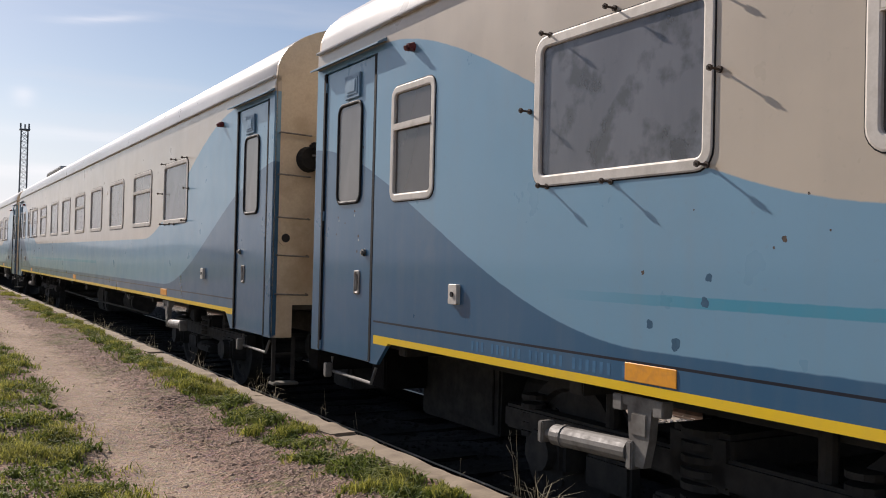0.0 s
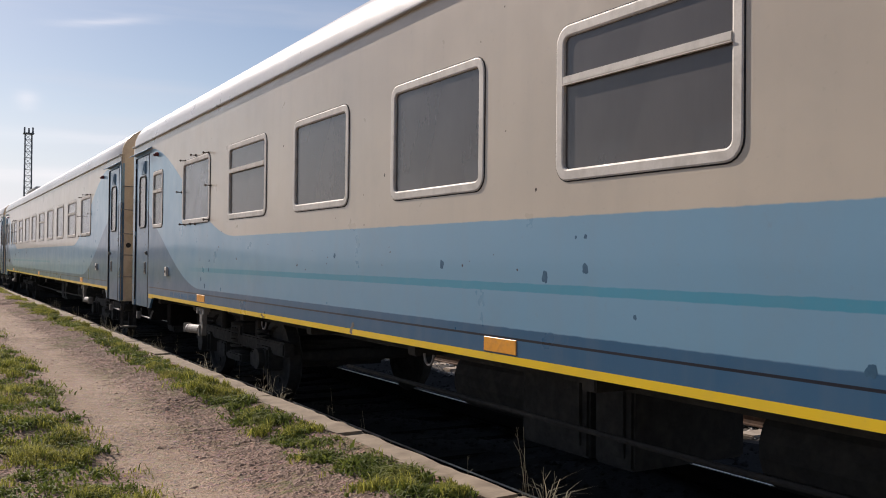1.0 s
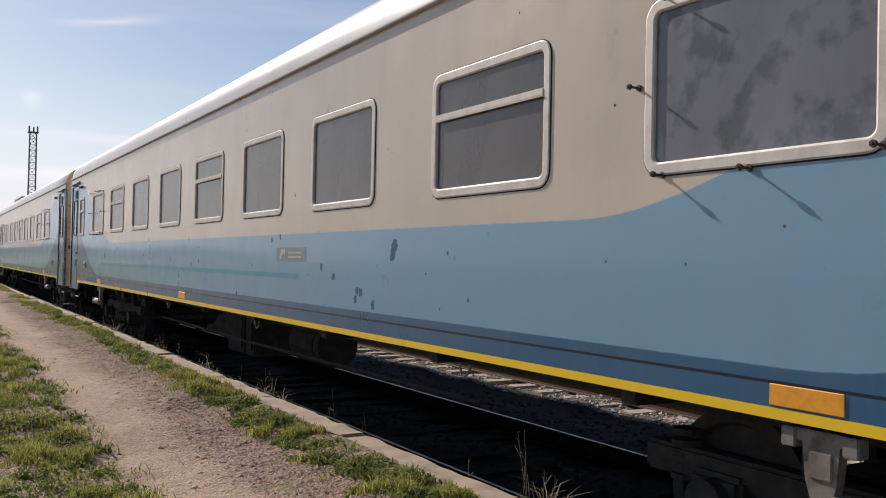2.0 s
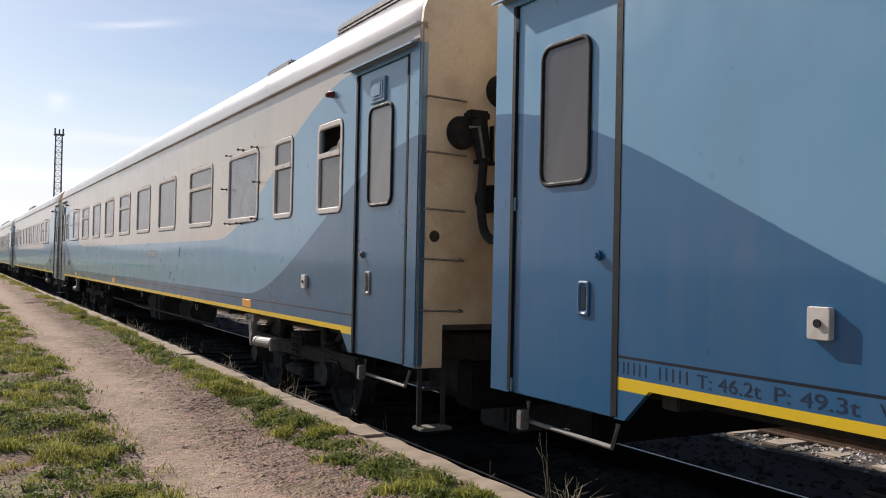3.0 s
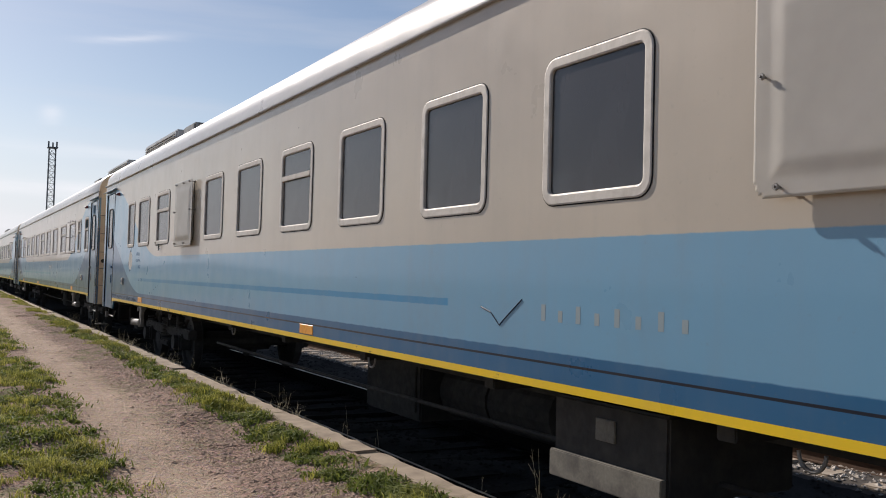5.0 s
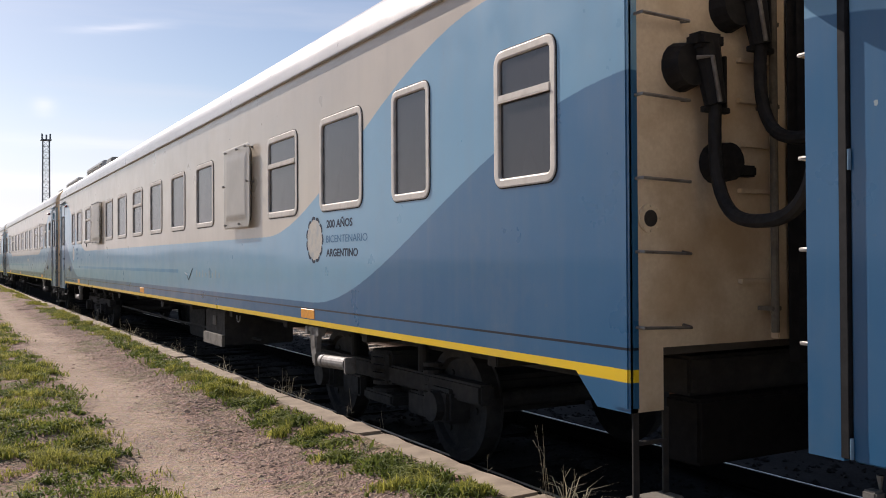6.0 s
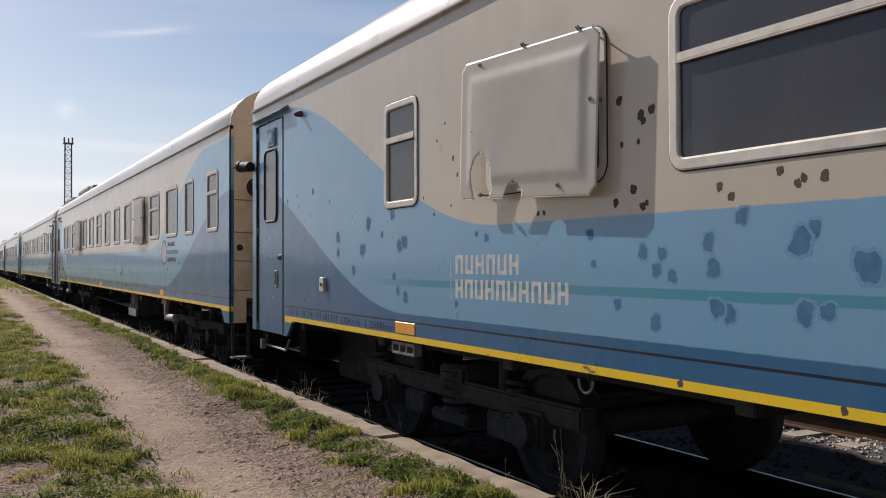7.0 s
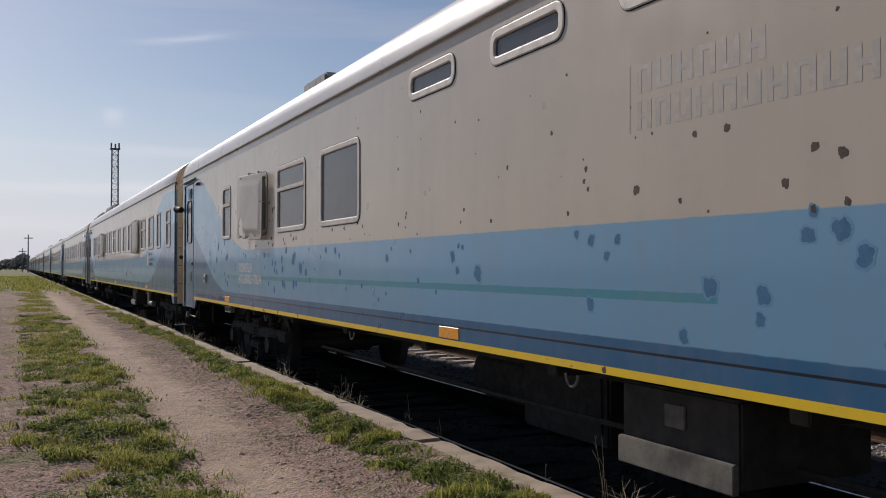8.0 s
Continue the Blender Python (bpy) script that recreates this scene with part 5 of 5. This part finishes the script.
for k in range(4):
    bm = bmesh.new()
    box(bm, KERB_IN, KERB_OUT, -0.998, 0.998, -0.75, 0.0, 0.022)
    bmesh.ops.bisect_plane(bm, geom=bm.verts[:] + bm.edges[:] + bm.faces[:], plane_co=(0, 0, -0.12), plane_no=(0, 0, 1))
    for j in range(1, 16):
        bmesh.ops.bisect_plane(bm, geom=bm.verts[:] + bm.edges[:] + bm.faces[:], plane_co=(0, -0.998 + 0.12475 * j, 0), plane_no=(0, 1, 0))
    for v in bm.verts:
        if v.co.z > -0.1:
            v.co += Vector((rk.uniform(-0.012, 0.009), 0, rk.uniform(-0.012, 0.004)))
            if rk.random() < 0.06:
                v.co += Vector((-0.02, 0, -0.02))
    kerb_meshes.append(mesh_of("kerb_stone", bm, KERB))
for k in range(-3, 15):
    lift = 0.0 if k < 9 else 0.015 * rk.random()
    part("kerb_stone", kerb_meshes[k % 4], None, kerb, at=pose(rk.uniform(-0.012, 0.008), 1.0 + 2.0 * k, lift - 0.004 * (k % 3), 0, 0, rk.uniform(-0.25, 0.25)))
bm = bmesh.new()
box(bm, KERB_IN + 0.03, KERB_OUT - 0.02, 30, 400, -0.75, -0.03)
box(bm, KERB_IN + 0.03, KERB_OUT - 0.02, -200, -6, -0.75, -0.01)
part("kerb_far", bm, KERB, kerb)

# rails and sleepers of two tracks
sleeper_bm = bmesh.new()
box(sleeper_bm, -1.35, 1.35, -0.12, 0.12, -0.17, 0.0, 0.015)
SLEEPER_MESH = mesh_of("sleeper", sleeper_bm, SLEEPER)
# The near track's sleepers and rails are coloured black to imitate the train's shade.
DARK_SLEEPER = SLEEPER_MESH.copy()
DARK_SLEEPER.materials[0] = SHADE_BLACK
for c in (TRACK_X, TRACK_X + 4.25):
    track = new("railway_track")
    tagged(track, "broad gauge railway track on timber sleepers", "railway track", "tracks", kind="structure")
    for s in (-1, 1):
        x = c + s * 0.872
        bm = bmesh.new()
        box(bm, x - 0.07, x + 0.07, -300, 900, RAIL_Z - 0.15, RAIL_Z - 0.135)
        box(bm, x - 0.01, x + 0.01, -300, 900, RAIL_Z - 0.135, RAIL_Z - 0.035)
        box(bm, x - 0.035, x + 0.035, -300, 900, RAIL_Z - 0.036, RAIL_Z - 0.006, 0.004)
        rail = part("rail", bm, SHADE_BLACK if c == TRACK_X else RAIL, track, "steel rail with dark sides")
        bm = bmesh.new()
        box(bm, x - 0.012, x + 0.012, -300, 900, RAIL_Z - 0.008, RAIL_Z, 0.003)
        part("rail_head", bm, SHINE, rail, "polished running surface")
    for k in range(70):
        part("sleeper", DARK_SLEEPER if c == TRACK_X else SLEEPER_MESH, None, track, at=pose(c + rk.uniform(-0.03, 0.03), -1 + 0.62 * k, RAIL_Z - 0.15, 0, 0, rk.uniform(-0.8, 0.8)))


def stones(name, n, place, size, mat, label, seed, flat=0.75):
    """Many small angular stones as one mesh."""
    g = np.random.default_rng(seed)
    base = np.array([(1, 0, 0), (-1, 0, 0), (0, 1, 0), (0, -1, 0), (0, 0, 0.8), (0, 0, -0.6)], float)
    tri = np.array([(0, 2, 4), (2, 1, 4), (1, 3, 4), (3, 0, 4), (2, 0, 5), (1, 2, 5), (3, 1, 5), (0, 3, 5)])
    p = place(g, n)
    r = size[0] + (size[1] - size[0]) * g.random(n) ** 2.5
    a = g.uniform(0, 6.28, n)
    v = base[None] * (r[:, None] * g.uniform(0.6, 1.15, (n, 6)))[..., None]
    x, y = v[..., 0] * np.cos(a)[:, None] - v[..., 1] * np.sin(a)[:, None], v[..., 0] * np.sin(a)[:, None] + v[..., 1] * np.cos(a)[:, None]
    v = np.stack([x, y, v[..., 2] * flat], -1) + p[:, None]
    f = (tri[None] + (np.arange(n) * 6)[:, None, None]).reshape(-1, 3)
    me = bpy.data.meshes.new(name)
    me.from_pydata(v.reshape(-1, 3).tolist(), [], f.tolist())
    me.materials.append(mat)
    return tagged(new(name, me), label, "stones", kind="stuff")


def ground_z(x, y):
    return ground_height(np.asarray(x, float), np.asarray(y, float))


def on_path(g, n):
    y = 2.5 + 26 * g.random(n) ** 1.8
    x = np.where(g.random(n) < 0.5, g.normal(2.1, 0.2, n), g.uniform(-2.6, 2.5, n))
    bare = (x > 1.2) & (x < 1.75) & (g.random(n) < 0.75)
    x = np.where(bare, g.uniform(-2.6, 0.5, n), x)
    x = np.minimum(x, 2.58)
    return np.stack([x, y, ground_z(x, y)], -1)


def on_bed(g, n):
    y = 1 + 40 * g.random(n) ** 1.3
    x = g.uniform(7.35, 9.8, n)
    return np.stack([x, y, bed_height(x, y) + 0.005], -1)


def on_dark_bed(g, n):
    y = 1 + 30 * g.random(n) ** 1.3
    x = g.uniform(2.9, 7.35, n)
    return np.stack([x, y, bed_height(x, y) + 0.005], -1)


stones("path_pebbles", 38000, on_path, (0.003, 0.034), STONE, "small brown pebbles strewn on the dirt", 4, 0.45)
# Pale stones begin where the sunlit strip does, painting its brightness in.
stones("ballast_stones", 16000, on_bed, (0.018, 0.05), LIT_STONE, "loose ballast stones coloured pale like the sunlit strip", 5)
# These stones carry the same painted shade as the bed below them.
stones("dark_ballast_stones", 9000, on_dark_bed, (0.018, 0.05), SHADED_BALLAST, "ballast stones coloured black like the train's shade", 6)


def blades(name, roots, tall, mat, label, seed, wide=0.006, lean=0.5):
    """Grass: each blade two tapering segments that bend over; one mesh."""
    g = np.random.default_rng(seed)
    n = len(roots)
    h = tall * g.uniform(0.35, 1.15, n) * (0.3 + 1.6 * (0.5 + 0.5 * np.sin(roots[:, 0] * 11 + 2 * np.sin(roots[:, 1] * 3)) * np.sin(roots[:, 1] * 9 + 1.7 * np.sin(roots[:, 0] * 5))))
    a, b = g.uniform(0, 6.28, n), g.uniform(0, 6.28, n)
    w = wide * g.uniform(0.6, 1.4, n)
    l = lean * g.uniform(0.2, 1.2, n)
    side = np.stack([np.cos(a), np.sin(a), 0 * a], -1) * w[:, None]
    way = np.stack([np.cos(b), np.sin(b), 0 * b], -1)
    up = np.array([0, 0, 1.0])
    m = roots + way * (l * h * 0.35)[:, None] + up * (h * 0.6)[:, None]
    t = roots + way * (l * h)[:, None] + up * (h * np.clip(1 - 0.35 * l, 0.3, 1))[:, None]
    v = np.stack([roots - side, roots + side, m + side * 0.7, m - side * 0.7, t], 1)
    k = (np.arange(n) * 5)[:, None]
    quads, tris = (k + [0, 1, 2, 3]).tolist(), (k + [3, 2, 4]).tolist()
    me = bpy.data.meshes.new(name)
    me.from_pydata(v.reshape(-1, 3).tolist(), [], quads + tris)
    me.materials.append(mat)
    return tagged(new(name, me), label, "grass", kind="stuff")


def clumpy(g, n, x0, x1, y0, y1, power, keep):
    y = y0 + (y1 - y0) * g.random(n * 3) ** power
    x = g.uniform(x0, x1, n * 3)
    f = 0.9 * np.sin(x * 2.3 + 1.1 * np.sin(y * 0.9)) + 0.9 * np.sin(y * 2.9 + 1.6 * np.sin(x * 2.9)) + 0.8 * np.sin(x * 7.1 + y * 6.3) + 0.7 * np.sin(y * 11.7 - x * 4.1) + 0.6 * np.sin(x * 17 - y * 13)
    ok = f + g.normal(0, 0.3, n * 3) > keep
    x, y = x[ok][:n], y[ok][:n]
    return x, y


gg = np.random.default_rng(12)
x, y = clumpy(gg, 90000, 2.05, 2.64, 2.2, 60, 2.0, 0.6)
edge = 2.27 + 0.09 * np.sin(y * 1.9) + 0.06 * np.sin(y * 5.1) + gg.normal(0, 0.07, len(y))
ok = x > edge
x, y = x[ok], y[ok]
blades("grass_verge", np.stack([x, y, np.minimum(ground_z(x, y), 0.02)], -1), 0.07, GRASS, "short green verge grass along the kerb", 21, 0.0036, 0.9)
x, y = clumpy(gg, 120000, -0.3, 1.3, 2.5, 60, 2.0, 1.25)
ok = (x > 0.25 + 0.2 * np.sin(y * 0.8) + 0.12 * np.sin(y * 3.1) + gg.normal(0, 0.14, len(y))) & (x < 1.0 + 0.12 * np.sin(y * 1.3) + gg.normal(0, 0.1, len(y)))
x, y = x[ok], y[ok]
blades("grass_strip", np.stack([x, y, ground_z(x, y)], -1), 0.065, GRASS, "patchy trodden green grass beside the path", 22, 0.0036, 0.95)
x, y = clumpy(gg, 16000, -4.0, 0.3, 3, 30, 1.5, 1.2)
blades("grass_patches", np.stack([x, y, ground_z(x, y)], -1), 0.05, GRASS, "sparse grass tufts on bare dirt", 23, 0.005, 1.0)
x, y = clumpy(gg, 46000, -30, 2.6, 52, 130, 1.3, -0.3)
y = y + gg.normal(0, 4, len(y))
blades("far_grass", np.stack([x, y, 0 * x], -1), 0.12, GRASS, "rough far grass beyond the platform", 24, 0.03, 0.8)
for k, (a, b) in enumerate(((2.3, 2.58), (-0.2, 1.0))):
    x, y = clumpy(gg, 16000, a, b, -9, 2.6, 0.8, 0.2)
    blades("near_grass", np.stack([x, y, np.minimum(ground_z(x, y), 0.02)], -1), 0.055, GRASS, "short patchy platform grass", 27 + k, 0.005, 1.1)
# low broad-leaved weeds among the grass, in tufts
def tufts(g, n, each, x0, x1, y0, y1):
    cy = y0 + (y1 - y0) * g.random(n) ** 1.5
    cx = g.uniform(x0, x1, n)
    r = g.uniform(0.02, 0.09, n)
    x = np.repeat(cx, each) + g.normal(0, 1, n * each) * np.repeat(r, each)
    y = np.repeat(cy, each) + g.normal(0, 1, n * each) * np.repeat(r, each) * 1.4
    return x, y


x, y = tufts(gg, 330, 60, 2.3, 2.58, 2.6, 26)
ok = x < 2.62
x, y = x[ok], y[ok]
blades("verge_weeds", np.stack([x, y, np.minimum(ground_z(x, y), 0.02)], -1), 0.055, HERB, "low dark green broad-leaved weeds", 25, 0.008, 1.6)
x, y = tufts(gg, 420, 60, 0.1, 1.08, 2.6, 26)
blades("strip_weeds", np.stack([x, y, ground_z(x, y)], -1), 0.045, HERB, "low dark green broad-leaved weeds", 26, 0.008, 1.6)
# dry stalks that lean out over the kerb
roots, rw = [], random.Random(31)
for y0, n in ((3.78, 5), (3.22, 2), (4.05, 2), (5.9, 3), (6.55, 3), (8.3, 7), (10.2, 4), (12.3, 9), (14.5, 7), (17.0, 16), (20.5, 18), (24, 22)):
    for k in range(n):
        roots.append((2.90 + rw.uniform(-0.01, 0.05), y0 + rw.gauss(0, 0.16 + 0.02 * y0), -0.5))
weeds = new("weeds")
tagged(weeds, "dry spindly weeds growing beside the kerb", "weeds", kind="stuff")
bm = bmesh.new()
for x0, y0, z0 in roots:
    h = rw.uniform(0.42, 0.72) if 3.6 < y0 < 4.6 else rw.uniform(0.25, 0.52)
    lx, ly = rw.uniform(-0.14, 0.04), rw.uniform(-0.16, 0.16)
    top = Vector((x0 + lx, y0 + ly, z0 + h + 0.2))
    tube(bm, [(x0, y0, z0), (x0 + lx * 0.4, y0 + ly * 0.3, z0 + h * 0.55), top], 0.0012, 3)
    for j in range(rw.randint(2, 6)):
        q = Vector((x0, y0, z0)).lerp(top, rw.uniform(0.35, 1.0))
        e = q + Vector((rw.uniform(-0.03, 0.03), rw.uniform(-0.03, 0.03), rw.uniform(0.01, 0.07)))
        s = Vector((0, 0, 0.0015))
        bm.faces.new([bm.verts.new(p) for p in (q - s, e - s * 1.6, e + s * 1.6, q + s)])
part("stalks", bm, DRY, weeds)

# pale dry tufts leaning out from the kerb's foot
tx, ty = [], []
for y0, n in ((3.82, 46), (5.6, 14), (7.9, 30), (8.6, 20), (10.5, 30), (13.2, 40), (16.5, 50), (20, 60)):
    tx += [2.93 + 0.04 * rw.gauss(0, 1) for k in range(n)]
    ty += [y0 + (0.05 + 0.012 * y0) * rw.gauss(0, 1) for k in range(n)]
tx, ty = np.maximum(np.array(tx), 2.885), np.array(ty)
blades("dry_tufts", np.stack([tx, ty, 0 * tx - 0.14], -1), 0.19, DRY, "pale dry grass tufts along the kerb", 33, 0.0035, 1.1)

# ---- the distance ----
mast = new("lattice_mast")
tagged(mast, "tall grey steel lattice mast", "mast")
mast.matrix_basis = pose(13.9, 150, -0.3)
W, H = 0.55, 21.3
for sx in (-1, 1):
    for sy in (-1, 1):
        bm = bmesh.new()
        rod(bm, (sx * W, sy * W, 0), (sx * W * 0.85, sy * W * 0.85, H - 1.0), 0.07, n=6)
        part("leg", bm, MAST, mast)
bm = bmesh.new()
for k in range(22):
    z0, z1 = k * 0.92, (k + 1) * 0.92
    f = 1 - 0.15 * k / 22
    for a, b in (((-1, -1), (1, -1)), ((1, -1), (1, 1)), ((1, 1), (-1, 1)), ((-1, 1), (-1, -1))):
        a, b = (a, b) if k % 2 else (b, a)
        rod(bm, (a[0] * W * f, a[1] * W * f, z0), (b[0] * W * f, b[1] * W * f, z1), 0.035, n=5)
        rod(bm, (a[0] * W * f, a[1] * W * f, z1), (b[0] * W * f, b[1] * W * f, z1), 0.03, n=5)
part("bracing", bm, MAST, mast)
bm = bmesh.new()
box(bm, -0.75, 0.75, -0.75, 0.75, H - 1.1, H - 0.95, 0.02)
for sx, sy in ((-0.6, -0.4), (0.55, -0.5), (0.1, 0.6)):
    box(bm, sx - 0.12, sx + 0.12, sy - 0.08, sy + 0.08, H - 0.95, H - 0.1, 0.02)
part("antenna_head", bm, MAST, mast)
for x0, y0, h in ((2.2, 220, 8.5), (1.2, 250, 6.0)):
    pole = new("signal_pole")
    tagged(pole, "slim grey pole beside the line", "pole", "poles by the line")
    pole.matrix_basis = pose(x0, y0, 0)
    bm = bmesh.new()
    rod(bm, (0, 0, 0), (0, 0, h), 0.16, 0.11, 8)
    part("pole", bm, MAST, pole)
    bm = bmesh.new()
    box(bm, -0.9, 0.9, -0.08, 0.08, h - 0.9, h - 0.7, 0.02)
    part("crossarm", bm, MAST, pole)
# a belt of trees far behind the field
g = np.random.default_rng(41)
n = 9000
tx = 4 - 140 * g.random(n) ** 1.8
crown = 4.6 + 1.4 * np.sin(tx * 0.11) + 0.9 * np.sin(tx * 0.37 + 1) + 0.5 * np.sin(tx * 0.9)
tz = 0.2 + crown * g.random(n) ** 0.6
ty = 420 + 8 * g.normal(size=n)
v, f = [], []
for k in range(n):
    r = 0.4 + 0.5 * g.random()
    o = g.normal(size=(4, 3))
    o /= np.linalg.norm(o, axis=1)[:, None]
    v += (np.array([tx[k], ty[k], tz[k]]) + o * r).tolist()
    f += [(4 * k, 4 * k + 1, 4 * k + 2), (4 * k, 4 * k + 2, 4 * k + 3), (4 * k, 4 * k + 3, 4 * k + 1)]
me = bpy.data.meshes.new("tree_belt")
me.from_pydata(v, [], f)
me.materials.append(TREE)
tagged(new("tree_belt", me), "dark belt of far trees behind the field", "trees", kind="stuff")


# ---- what moves ----
def travelled(t):
    """Metres gone at t seconds, between the known times."""
    return float(np.interp(t, [r[0] for r in ROWS], [r[4] for r in ROWS]))


def motions():
    turns = [k / 15 for k in range(121)]
    for coach, offset in TRAIN:
        walk(coach, [(t, Matrix.Translation((TRACK_X, s - offset, RAIL_Z))) for t, yaw, pitch, roll, s in ROWS])
        for bogie in [o for o in coach.children if o.name.startswith("bogie")]:
            for axle in bogie.children:
                d = 1.2 if axle.matrix_basis.translation.y > 0 else -1.2
                walk(axle, [(t, Matrix.Translation((0, d, 0.46)) @ Matrix.Rotation(-travelled(t) / 0.46, 4, "X")) for t in turns])


motions()
